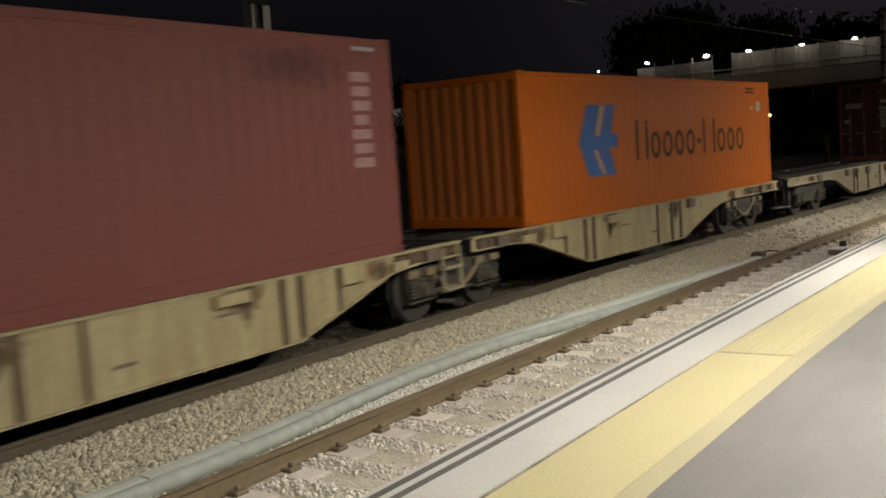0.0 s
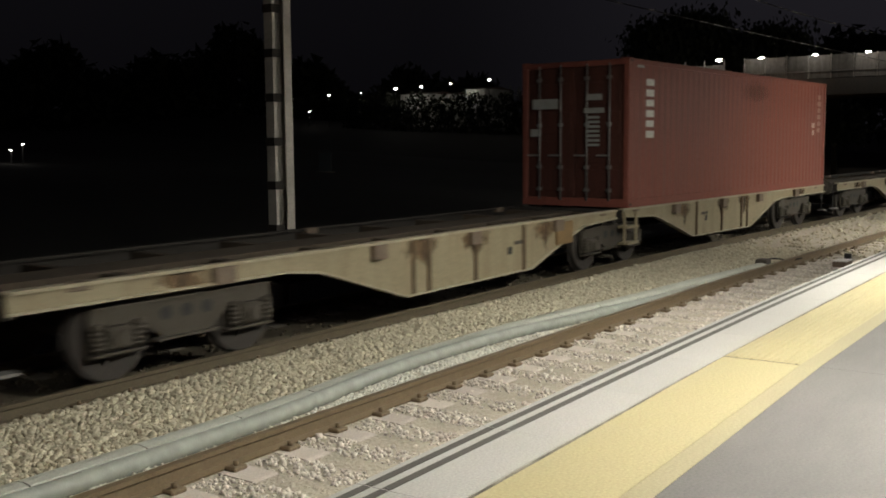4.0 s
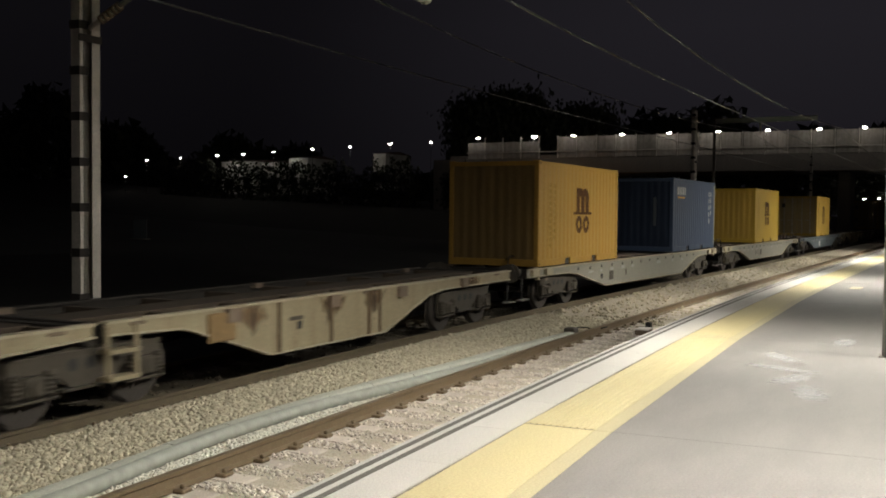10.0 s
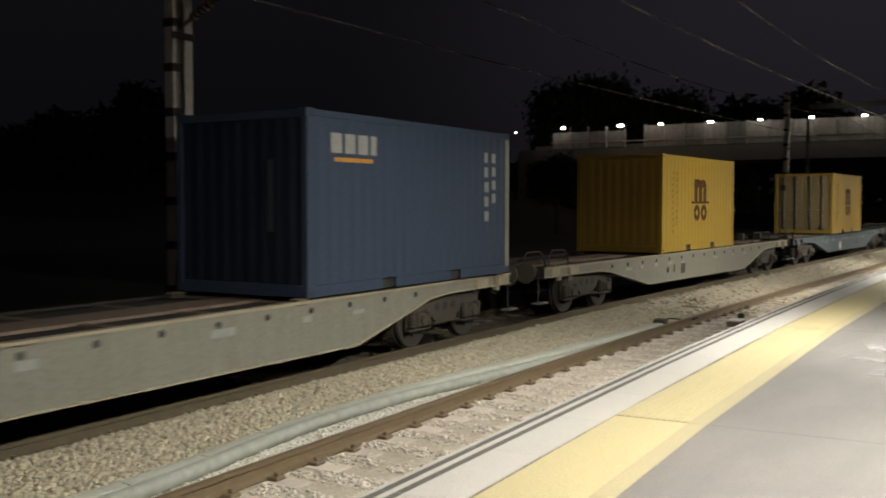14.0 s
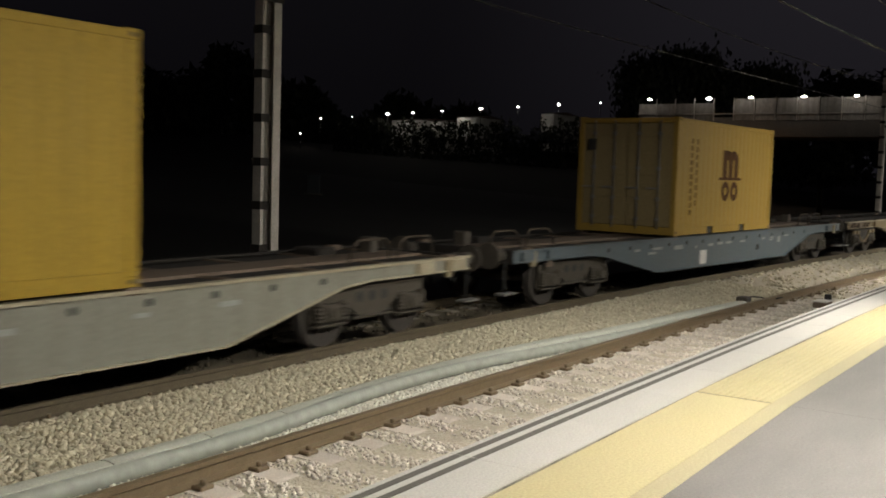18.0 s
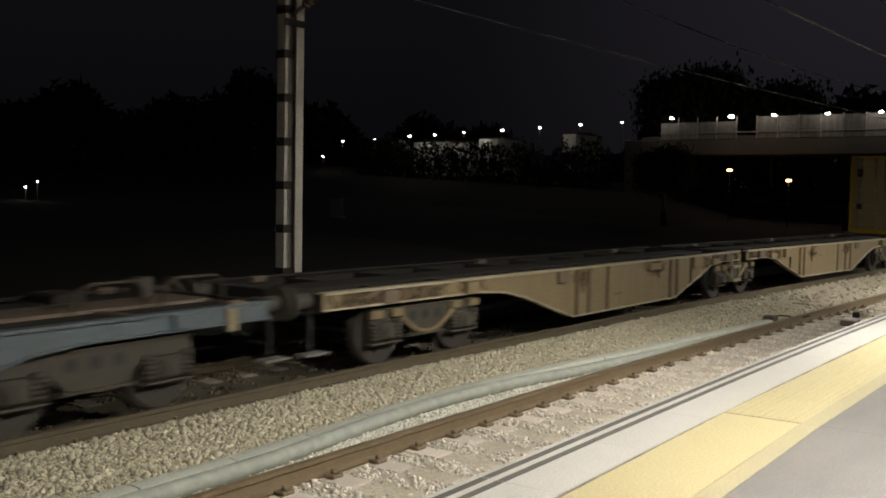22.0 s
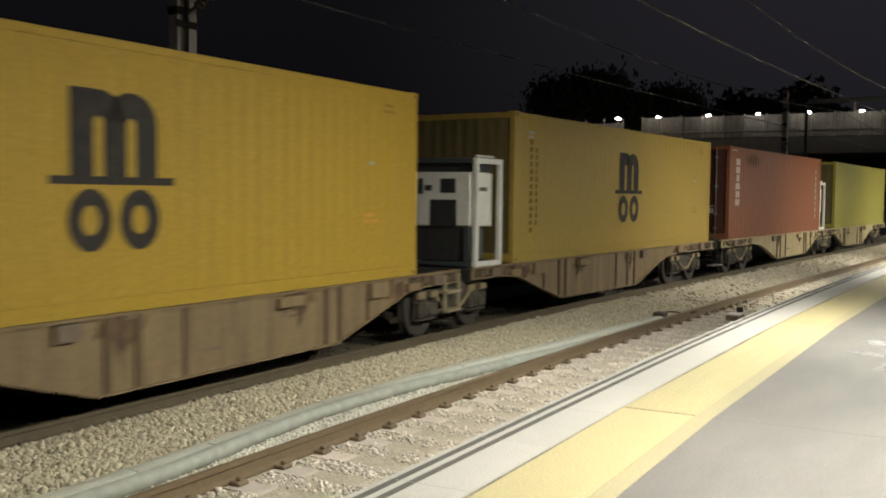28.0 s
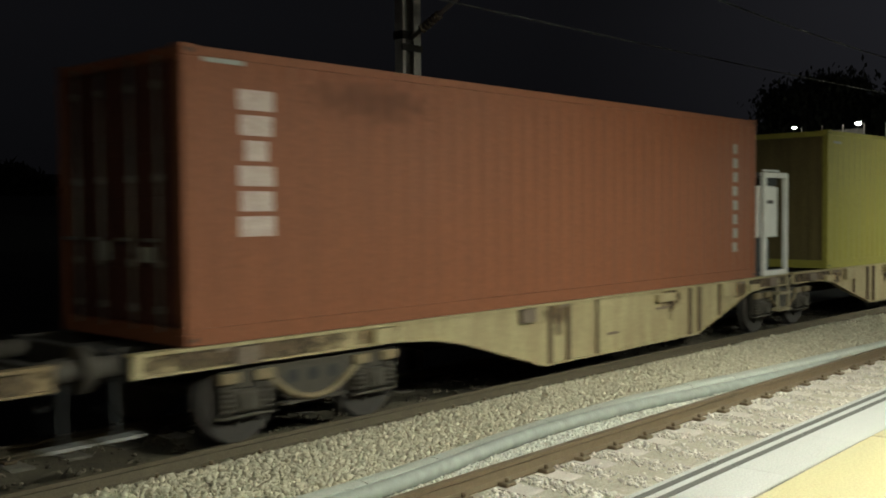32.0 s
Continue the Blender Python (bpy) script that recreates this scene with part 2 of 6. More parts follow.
STREAK = (3.0, 3.0, 0.35)
M = dict(
    slab=surface("platform_paving", (0.160, 0.148, 0.139), 0.8, amount=0.8, dirt=(0.125, 0.116, 0.109), scale=0.9, fine=60, bump=0.1, per_piece=0.025, sharp=0.1, stretch=(0.6, 1.9, 1)),
    edge=surface("edge_stone", (0.43, 0.41, 0.385), 0.7, amount=0.3, dirt=(0.33, 0.31, 0.275), scale=1.2, fine=70, bump=0.05, per_piece=0.03),
    stripe=surface("grip_strip", (0.095, 0.087, 0.075), 0.85, scale=5, fine=90),
    yellow=surface("yellow_tactile", (0.41, 0.35, 0.19), 0.75, amount=0.35, dirt=(0.355, 0.305, 0.185), scale=0.9, fine=60, bump=0.1, per_piece=0.03),
    joint=surface("joint_mortar", (0.24, 0.215, 0.17), 0.9, amount=0.8, dirt=(0.09, 0.08, 0.065), scale=2.2, fine=60, bump=0.1, sharp=0.06),
    yellowdull=surface("dull_yellow_border", (0.345, 0.30, 0.18), 0.75, amount=0.4, dirt=(0.27, 0.235, 0.155), scale=1.5, fine=60, bump=0.1, per_piece=0.03),
    ballast=surface("ballast_bed", (0.50, 0.44, 0.35), 0.9, amount=0.5, dirt=(0.36, 0.31, 0.235), scale=6, fine=30, bump=0.8, depth=0.04),
    stone=surface("ballast_stone", (0.53, 0.475, 0.35), 0.9, amount=0.35, dirt=(0.40, 0.35, 0.25), scale=14, fine=60, bump=0.3, per_piece=0.18),
    paleston=surface("pale_ballast_stone", (0.66, 0.595, 0.52), 0.9, amount=0.3, dirt=(0.54, 0.475, 0.40), scale=14, fine=60, bump=0.3, per_piece=0.2),
    whitestone=surface("washed_white_stone", (0.70, 0.68, 0.60), 0.9, amount=0.3, dirt=(0.54, 0.51, 0.43), scale=14, fine=60, bump=0.3, per_piece=0.2),
    darkbed=surface("dark_track_bed", (0.15, 0.122, 0.08), 0.9, amount=0.5, dirt=(0.06, 0.045, 0.035), scale=4, fine=30, bump=0.8, depth=0.04),
    darkstone=surface("dark_ballast_stone", (0.14, 0.115, 0.08), 0.9, amount=0.4, dirt=(0.07, 0.055, 0.04), scale=14, fine=60, bump=0.3, per_piece=0.4),
    brownw=surface("brown_stained_wagon_paint", (0.25, 0.18, 0.092), 0.7, amount=0.65, dirt=(0.10, 0.062, 0.036), scale=1.6, fine=30, bump=0.1, stretch=STREAK),
    rail=surface("rail_steel", (0.19, 0.14, 0.085), 0.6, 0.1, amount=0.55, dirt=(0.12, 0.08, 0.045), scale=8, fine=60, bump=0.2),
    darkrail=surface("dark_rail_steel", (0.125, 0.098, 0.06), 0.8, 0.0, amount=0.5, dirt=(0.07, 0.05, 0.035), scale=6, fine=60, bump=0.2),
    sleeper=surface("concrete_sleeper", (0.60, 0.53, 0.47), 0.9, amount=0.4, dirt=(0.42, 0.34, 0.27), scale=4, fine=50, bump=0.3, per_piece=0.1),
    conduit=surface("grey_green_pipe", (0.33, 0.34, 0.30), 0.55, amount=0.4, dirt=(0.24, 0.24, 0.19), scale=2.5, fine=9, bump=0.0),
    duct=surface("concrete_trough", (0.50, 0.51, 0.445), 0.8, amount=0.5, dirt=(0.36, 0.345, 0.28), scale=1.5, fine=50, bump=0.2),
    ground=surface("dark_earth", (0.03, 0.026, 0.021), 0.95, amount=0.5, dirt=(0.022, 0.02, 0.015), scale=0.3, fine=8, bump=0.5),
    mast=surface("galvanised_mast", (0.62, 0.565, 0.50), 0.55, 0.3, amount=0.35, dirt=(0.2, 0.17, 0.14), scale=3, fine=40, bump=0.1),
    post=surface("painted_post", (0.24, 0.24, 0.235), 0.45, 0.3, amount=0.3, dirt=(0.24, 0.235, 0.22), scale=3, fine=40, bump=0.05),
    concrete=surface("bridge_concrete", (0.22, 0.195, 0.17), 0.9, amount=0.5, dirt=(0.15, 0.14, 0.13), scale=0.6, fine=8, bump=0.3, stretch=STREAK),
    parapet=surface("bridge_parapet", (0.42, 0.385, 0.345), 0.8, per_piece=0.3, amount=0.7, dirt=(0.2, 0.175, 0.15), scale=0.9, fine=3, bump=0.1, stretch=STREAK),
    wire=surface("copper_wire", (0.20, 0.19, 0.18), 0.5, 0.7, scale=2, fine=30, bump=0),
    lampglow=glow("lamp_glow", (1.0, 0.93, 0.80), 30.0),
    farglow=glow("street_lamp_glow", (1.0, 0.95, 0.86), 25.0),
    warmglow=glow("warm_lamp_glow", (1.0, 0.52, 0.2), 6.0),
    black=surface("black_rubber", (0.02, 0.02, 0.02), 0.7, scale=5),
    cream=surface("cream_wagon_paint", (0.44, 0.37, 0.205), 0.6, amount=0.6, dirt=(0.21, 0.13, 0.065), scale=1.9, fine=30, bump=0.1, stretch=STREAK),
    creamb=surface("stained_cream_wagon_paint", (0.24, 0.19, 0.106), 0.6, amount=0.65, dirt=(0.17, 0.105, 0.055), scale=1.9, fine=30, bump=0.1, stretch=STREAK),
    pale=surface("pale_wagon_paint", (0.33, 0.283, 0.185), 0.6, amount=0.55, dirt=(0.19, 0.135, 0.075), scale=1.4, fine=30, bump=0.1, stretch=STREAK),
    greyw=surface("grey_wagon_paint", (0.26, 0.252, 0.21), 0.55, amount=0.4, dirt=(0.16, 0.14, 0.11), scale=1.4, fine=30, bump=0.1, stretch=STREAK),
    bluew=surface("blue_grey_wagon_paint", (0.105, 0.135, 0.155), 0.5, amount=0.4, dirt=(0.10, 0.09, 0.08), scale=1.4, fine=30, bump=0.1, stretch=STREAK),
    rusty=surface("rusty_brown_frame", (0.20, 0.15, 0.11), 0.75, amount=0.6, dirt=(0.09, 0.06, 0.045), scale=2.5, fine=30, bump=0.2),
    grime=surface("grimy_bogie_steel", (0.085, 0.072, 0.057), 0.75, 0.1, amount=0.6, dirt=(0.05, 0.042, 0.035), scale=5, fine=40, bump=0.3),
    bogie=surface("dusty_bogie_paint", (0.064, 0.053, 0.039), 0.8, 0.0, amount=0.6, dirt=(0.07, 0.058, 0.047), scale=4, fine=40, bump=0.3),
    # Pale colour for the lamplit flange line; the pale end plates use it too
    edgepale=surface("pale_lit_edge", (0.43, 0.385, 0.28), 0.6, amount=0.5, dirt=(0.26, 0.19, 0.11), scale=3, fine=30, bump=0.1),
    wheel=surface("wheel_steel", (0.055, 0.047, 0.04), 0.7, 0.2, amount=0.5, dirt=(0.05, 0.04, 0.035), scale=5, fine=40, bump=0.2),
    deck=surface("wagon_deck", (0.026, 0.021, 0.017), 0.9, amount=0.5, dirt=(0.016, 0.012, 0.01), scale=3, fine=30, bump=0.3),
    ribbrown=surface("rust_brown_rib", (0.125, 0.085, 0.048), 0.8, amount=0.6, dirt=(0.07, 0.046, 0.028), scale=3, fine=40, bump=0.2),
    darksleeper=surface("dark_concrete_sleeper", (0.33, 0.29, 0.235), 0.9, amount=0.6, dirt=(0.09, 0.075, 0.06), scale=4, fine=50, bump=0.3, per_piece=0.2),
    darkbrown=surface("dark_brown_frame", (0.075, 0.054, 0.036), 0.85, amount=0.6, dirt=(0.03, 0.022, 0.016), scale=2.5, fine=30, bump=0.2),
    white=surface("white_lettering", (0.75, 0.73, 0.70), 0.6, amount=0.3, dirt=(0.45, 0.38, 0.34), scale=6, fine=40, bump=0),
    blackmark=surface("black_lettering", (0.03, 0.028, 0.03), 0.6, scale=6, fine=40, bump=0, dirt=(0.10, 0.08, 0.05), amount=0.3),
    bluemark=surface("blue_mark", (0.05, 0.12, 0.33), 0.5, scale=4, fine=40, bump=0),
    genset=surface("white_generator_paint", (0.70, 0.68, 0.63), 0.45, amount=0.25, dirt=(0.35, 0.32, 0.28), scale=3, fine=40, bump=0.05),
    rod=surface("galvanised_rod", (0.38, 0.36, 0.34), 0.5, 0.6, amount=0.3, scale=5, fine=40, bump=0),
)


def paint(name, colour, dirt):
    m = surface(name, colour, 0.55, 0.0, amount=0.28, dirt=dirt, scale=1.1, fine=26, bump=0.06, stretch=STREAK)
    m.node_tree.nodes["Principled BSDF"].inputs["Specular IOR Level"].default_value = 0.25
    return m


M.update(
    foliage=surface("dark_foliage", (0.046, 0.048, 0.03), 0.9, amount=0.5, dirt=(0.03, 0.03, 0.02), scale=2, fine=10, bump=0, per_piece=0.4),
    bark=surface("bark", (0.12, 0.09, 0.06), 0.9, scale=4, fine=30, bump=0.4),
    wall=surface("pale_plaster", (0.46, 0.44, 0.40), 0.85, amount=0.7, dirt=(0.2, 0.19, 0.17), scale=0.8, fine=12, bump=0.1),
    roof=surface("clay_tiles", (0.09, 0.05, 0.04), 0.85, amount=0.4, scale=1, fine=12, bump=0.3),
    glass=surface("dark_glass", (0.02, 0.02, 0.025), 0.1, amount=0.1, scale=2, fine=20, bump=0),
    tank=surface("blue_grey_tank", (0.05, 0.062, 0.07), 0.5, amount=0.4, scale=3, fine=30, bump=0.05),
    greymark=surface("worn_grey_marks", (0.36, 0.36, 0.34), 0.6, amount=0.5, dirt=(0.24, 0.23, 0.21), scale=6, fine=40, bump=0),
    pinkmark=surface("worn_pinkish_lettering", (0.55, 0.44, 0.40), 0.6, amount=0.5, dirt=(0.34, 0.20, 0.15), scale=5, fine=40, bump=0),
    rosemark=surface("faded_pale_marks", (0.40, 0.26, 0.23), 0.6, amount=0.5, dirt=(0.24, 0.11, 0.09), scale=6, fine=40, bump=0),
    brownmark=surface("worn_brown_marks", (0.065, 0.03, 0.014), 0.7, amount=0.4, dirt=(0.16, 0.07, 0.02), scale=5, fine=40, bump=0),
    midmark=surface("worn_dull_brown_marks", (0.14, 0.082, 0.025), 0.7, amount=0.5, dirt=(0.27, 0.165, 0.035), scale=5, fine=40, bump=0),
    fadedmark=surface("faded_brown_marks", (0.29, 0.18, 0.04), 0.6, amount=0.5, dirt=(0.36, 0.23, 0.05), scale=5, fine=40, bump=0),
    paleorange=surface("pale_worn_slash", (0.42, 0.24, 0.15), 0.6, amount=0.4, dirt=(0.40, 0.15, 0.04), scale=5, fine=40, bump=0),
    orangemark=surface("orange_stickers", (0.60, 0.28, 0.03), 0.6, amount=0.3, scale=6, fine=40, bump=0),
    red=paint("oxide_red_container", (0.235, 0.075, 0.055), (0.12, 0.05, 0.04)),
    redb=paint("brown_red_container", (0.185, 0.058, 0.045), (0.11, 0.042, 0.035)),
    orange=paint("orange_container", (0.42, 0.094, 0.003), (0.30, 0.07, 0.004)),
    rust=paint("rust_red_container", (0.24, 0.088, 0.044), (0.135, 0.05, 0.028)),
    amber=paint("amber_container", (0.39, 0.225, 0.045), (0.26, 0.16, 0.05)),
    amberb=paint("yellow_container", (0.39, 0.25, 0.032), (0.29, 0.19, 0.04)),
    amberc=paint("faded_yellow_container", (0.37, 0.235, 0.048), (0.27, 0.175, 0.05)),
    amberd=paint("dull_yellow_container", (0.365, 0.25, 0.055), (0.27, 0.19, 0.055)),
    lemon=paint("lemon_container", (0.34, 0.30, 0.06), (0.22, 0.20, 0.055)),
    # End and door copies of the side paints, with shade put into their colour
    shadeorange=surface("shaded_orange_end", (0.43, 0.125, 0.03), 0.6, amount=0.6, dirt=(0.27, 0.08, 0.02), scale=1.6, fine=26, bump=0.06, stretch=STREAK),
    shadeblue=surface("shaded_blue_end", (0.022, 0.03, 0.052), 0.6, amount=0.75, dirt=(0.012, 0.016, 0.026), scale=1.6, fine=26, bump=0.06, stretch=STREAK),
    # this copy is lightened instead: lamplight put into the end's colour
    lityellow=surface("lit_yellow_end", (0.42, 0.265, 0.05), 0.65, amount=0.5, dirt=(0.29, 0.185, 0.05), scale=1.6, fine=26, bump=0.06, stretch=STREAK),
    shadeamber=surface("shaded_amber_end", (0.215, 0.142, 0.055), 0.65, amount=0.7, dirt=(0.125, 0.084, 0.04), scale=1.6, fine=26, bump=0.06, stretch=STREAK),
    reefer=surface("shaded_olive_end", (0.165, 0.128, 0.053), 0.65, amount=0.7, dirt=(0.09, 0.07, 0.035), scale=1.6, fine=26, bump=0.06, stretch=STREAK),
    shadered=surface("shaded_red_doors", (0.095, 0.036, 0.028), 0.6, amount=0.75, dirt=(0.045, 0.022, 0.018), scale=1.6, fine=26, bump=0.06, stretch=STREAK),
    dulldoor=paint("dull_yellow_doors", (0.29, 0.22, 0.11), (0.19, 0.145, 0.08)),
    blue=paint("blue_container", (0.045, 0.063, 0.105), (0.03, 0.04, 0.062)),
)



def blotch(name, colour, dirt, wide, tall, flat=False, most=0.48):
    """A stain that thins out raggedly from the middle of its own plate."""
    m = surface(name, colour, 0.85, amount=0.6, dirt=dirt, scale=7, fine=40, bump=0, stretch=STREAK)
    n, l = m.node_tree.nodes, m.node_tree.links
    tc, mp, ln = n.new("ShaderNodeTexCoord"), n.new("ShaderNodeMapping"), n.new("ShaderNodeVectorMath")
    mp.inputs["Scale"].default_value = (1 / wide, 1 / tall, 0.0) if flat else (1 / wide, 0.0, 1 / tall)
    ln.operation = "LENGTH"
    l.new(tc.outputs["Object"], mp.inputs["Vector"])
    l.new(mp.outputs["Vector"], ln.inputs[0])
    nz = n.new("ShaderNodeTexNoise")
    nz.noise_dimensions = "4D"
    nz.inputs["Scale"].default_value, nz.inputs["Detail"].default_value = 9.0, 5
    info, wv = n.new("ShaderNodeObjectInfo"), n.new("ShaderNodeMath")
    wv.operation = "MULTIPLY"
    wv.inputs[1].default_value = 50.0
    l.new(info.outputs["Random"], wv.inputs[0])
    l.new(wv.outputs[0], nz.inputs["W"])
    l.new(tc.outputs["Object"], nz.inputs["Vector"])
    sub = n.new("ShaderNodeMath")
    sub.operation = "MULTIPLY_ADD"
    sub.inputs[1].default_value = 2.2
    l.new(nz.outputs["Fac"], sub.inputs[0])
    neg = n.new("ShaderNodeMath")
    neg.operation = "MULTIPLY"
    neg.inputs[1].default_value = -1.5
    l.new(ln.outputs["Value"], neg.inputs[0])
    l.new(neg.outputs[0], sub.inputs[2])
    cl = n.new("ShaderNodeMapRange")
    cl.inputs["From Min"].default_value, cl.inputs["From Max"].default_value = -0.1, 0.7
    cl.inputs["To Max"].default_value = most
    l.new(sub.outputs[0], cl.inputs["Value"])
    l.new(cl.outputs["Result"], n["Principled BSDF"].inputs["Alpha"])
    return m


for key in ("brownmark", "midmark", "fadedmark", "blackmark", "bluemark", "rosemark", "shadeorange", "shadeblue", "lityellow", "shadeamber", "shadered", "reefer"):
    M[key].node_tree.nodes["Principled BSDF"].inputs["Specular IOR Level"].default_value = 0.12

M.update(
    ochre=surface("ochre_stained_casting", (0.25, 0.16, 0.07), 0.75, amount=0.6, dirt=(0.16, 0.10, 0.045), scale=5, fine=40, bump=0.2),
    stain=blotch("rust_stain", (0.26, 0.155, 0.075), (0.15, 0.09, 0.05), 0.5, 0.24),
    scuff=blotch("pale_scuff", (0.36, 0.35, 0.35), (0.30, 0.29, 0.29), 0.55, 0.2, True),
    sootstain=blotch("soot_run", (0.05, 0.028, 0.024), (0.08, 0.04, 0.032), 1.3, 0.34, most=0.13),
    endgrime=blotch("brown_end_grime", (0.10, 0.066, 0.04), (0.17, 0.115, 0.065), 1.7, 0.3, most=0.85),
    darkstain=blotch("brown_grime_stain", (0.13, 0.085, 0.055), (0.19, 0.13, 0.08), 0.14, 0.34),
)

# ---------------------------------------------------------------- mesh helpers


def box(bm, x0, x1, y0, y1, z0, z1, bevel=0.0):
    vs = [bm.verts.new((x, y, z)) for x in (x0, x1) for y in (y0, y1) for z in (z0, z1)]
    fs = [bm.faces.new([vs[i] for i in q]) for q in ((0, 1, 3, 2), (4, 6, 7, 5), (0, 4, 5, 1), (2, 3, 7, 6), (0, 2, 6, 4), (1, 5, 7, 3))]
    if bevel:
        es = {e for f in fs for e in f.edges}
        bmesh.ops.bevel(bm, geom=list(es), offset=bevel, segments=1, affect="EDGES")


def tube(bm, a, b, r, n=10, r2=None):
    a, b = Vector(a), Vector(b)
    q = (b - a).to_track_quat("Z", "Y").to_matrix()
    ring = []
    for p, rad in ((a, r), (b, r if r2 is None else r2)):
        ring.append([bm.verts.new(p + q @ Vector((rad * math.cos(2 * math.pi * i / n), rad * math.sin(2 * math.pi * i / n), 0))) for i in range(n)])
    for i in range(n):
        f = bm.faces.new((ring[0][i], ring[0][(i + 1) % n], ring[1][(i + 1) % n], ring[1][i]))
        f.smooth = True
    bm.faces.new(ring[0][::-1])
    bm.faces.new(ring[1])


def prism(bm, outline, y0, y1):
    """A plate: an outline in x and z, from y0 to y1."""
    a = [bm.verts.new((x, y0, z)) for x, z in outline]
    b = [bm.verts.new((x, y1, z)) for x, z in outline]
    bm.faces.new(a)
    bm.faces.new(b[::-1])
    for i in range(len(a)):
        j = (i + 1) % len(a)
        bm.faces.new((a[j], a[i], b[i], b[j]))


def part(name, bm, material, parent=None, label=""):
    bmesh.ops.recalc_face_normals(bm, faces=bm.faces)
    me = bpy.data.meshes.new(name)
    bm.to_mesh(me)
    bm.free()
    me.materials.append(M[material])
    ob = new(name, me)
    if parent is not None:
        ob.parent = parent
    if label:
        ob["label"] = label
    return ob


def piece(name, me, parent, m):
    ob = new(name, me)
    ob.parent = parent
    ob.matrix_local = m
    return ob


def boxes(name, material, parent, *dims, bevel=0.0, label=""):
    bm = bmesh.new()
    for d in dims:
        box(bm, *d, bevel=bevel)
    return part(name, bm, material, parent, label)


def bent(bm, pts, r, n=6):
    """One bent round bar along the points."""
    pts = [Vector(p) for p in pts]
    rings = []
    for i, p in enumerate(pts):
        way = (pts[min(i + 1, len(pts) - 1)] - pts[max(i - 1, 0)]).normalized()
        turn = way.to_track_quat("Z", "Y").to_matrix()
        rings.append([bm.verts.new(p + turn @ Vector((r * math.cos(2 * math.pi * k / n), r * math.sin(2 * math.pi * k / n), 0))) for k in range(n)])
    for a, b in zip(rings, rings[1:]):
        for k in range(n):
            bm.faces.new((a[k], a[(k + 1) % n], b[(k + 1) % n], b[k])).smooth = True
    bm.faces.new(rings[0][::-1])
    bm.faces.new(rings[-1])


def sweep(name, material, outline, u0, u1, step=1.0, closed=True, parent=None):
    """An outline of (off, z) drawn along the line of the tracks."""
    bm = bmesh.new()
    n = max(1, round((u1 - u0) / step))
    rings = []
    for i in range(n + 1):
        u = u0 + (u1 - u0) * i / n
        rings.append([bm.verts.new(spot(u, o, z)) for o, z in outline])
    k = len(outline)
    for a, b in zip(rings, rings[1:]):
        for i in range(k if closed else k - 1):
            bm.faces.new((a[i], a[(i + 1) % k], b[(i + 1) % k], b[i]))
    if closed:
        bm.faces.new(rings[0])
        bm.faces.new(rings[-1][::-1])
    return part(name, bm, material, parent)


def structure(ob, label, category):
    return tagged(ob, label, category, kind="structure")

# ---------------------------------------------------------------- ground, tracks, platform


def build_ground():
    bm = bmesh.new()
    n = 60
    size = 900.0
    rows = []
    for i in range(n + 1):
        row = []
        for j in range(n + 1):
            a, b = 2 * i / n - 1, 2 * j / n - 1
            x, y = size * a * abs(a), size * b * abs(b)
            z = -1.2
            if y > 22:
                z += min(9.0, (y - 22) * 0.045) + 5.0 * max(0.0, 1 - abs(x - 106) / 14) * min(1.0, max(0.0, (y - 40) / 8)) + 1.2 * noise.noise((x * 0.02, y * 0.02, 0))
            row.append(bm.verts.new((x, y, z)))
        rows.append(row)
    for i in range(n):
        for j in range(n):
            bm.faces.new((rows[i][j], rows[i + 1][j], rows[i + 1][j + 1], rows[i][j + 1]))
    structure(part("ground", bm, "ground"), "dark earth and rough grass beyond the railway", "ground")


BED = [(-0.05, -0.86), (2.55, -0.855), (2.70, -0.83), (2.78, -0.80), (3.32, -0.80), (3.40, -0.77), (3.7, -0.775), (4.3, -0.75), (4.72, -0.745), (5.0, -0.85), (5.3, -0.92), (7.3, -0.92), (8.1, -0.96), (8.9, -1.16), (9.4, -1.3)]


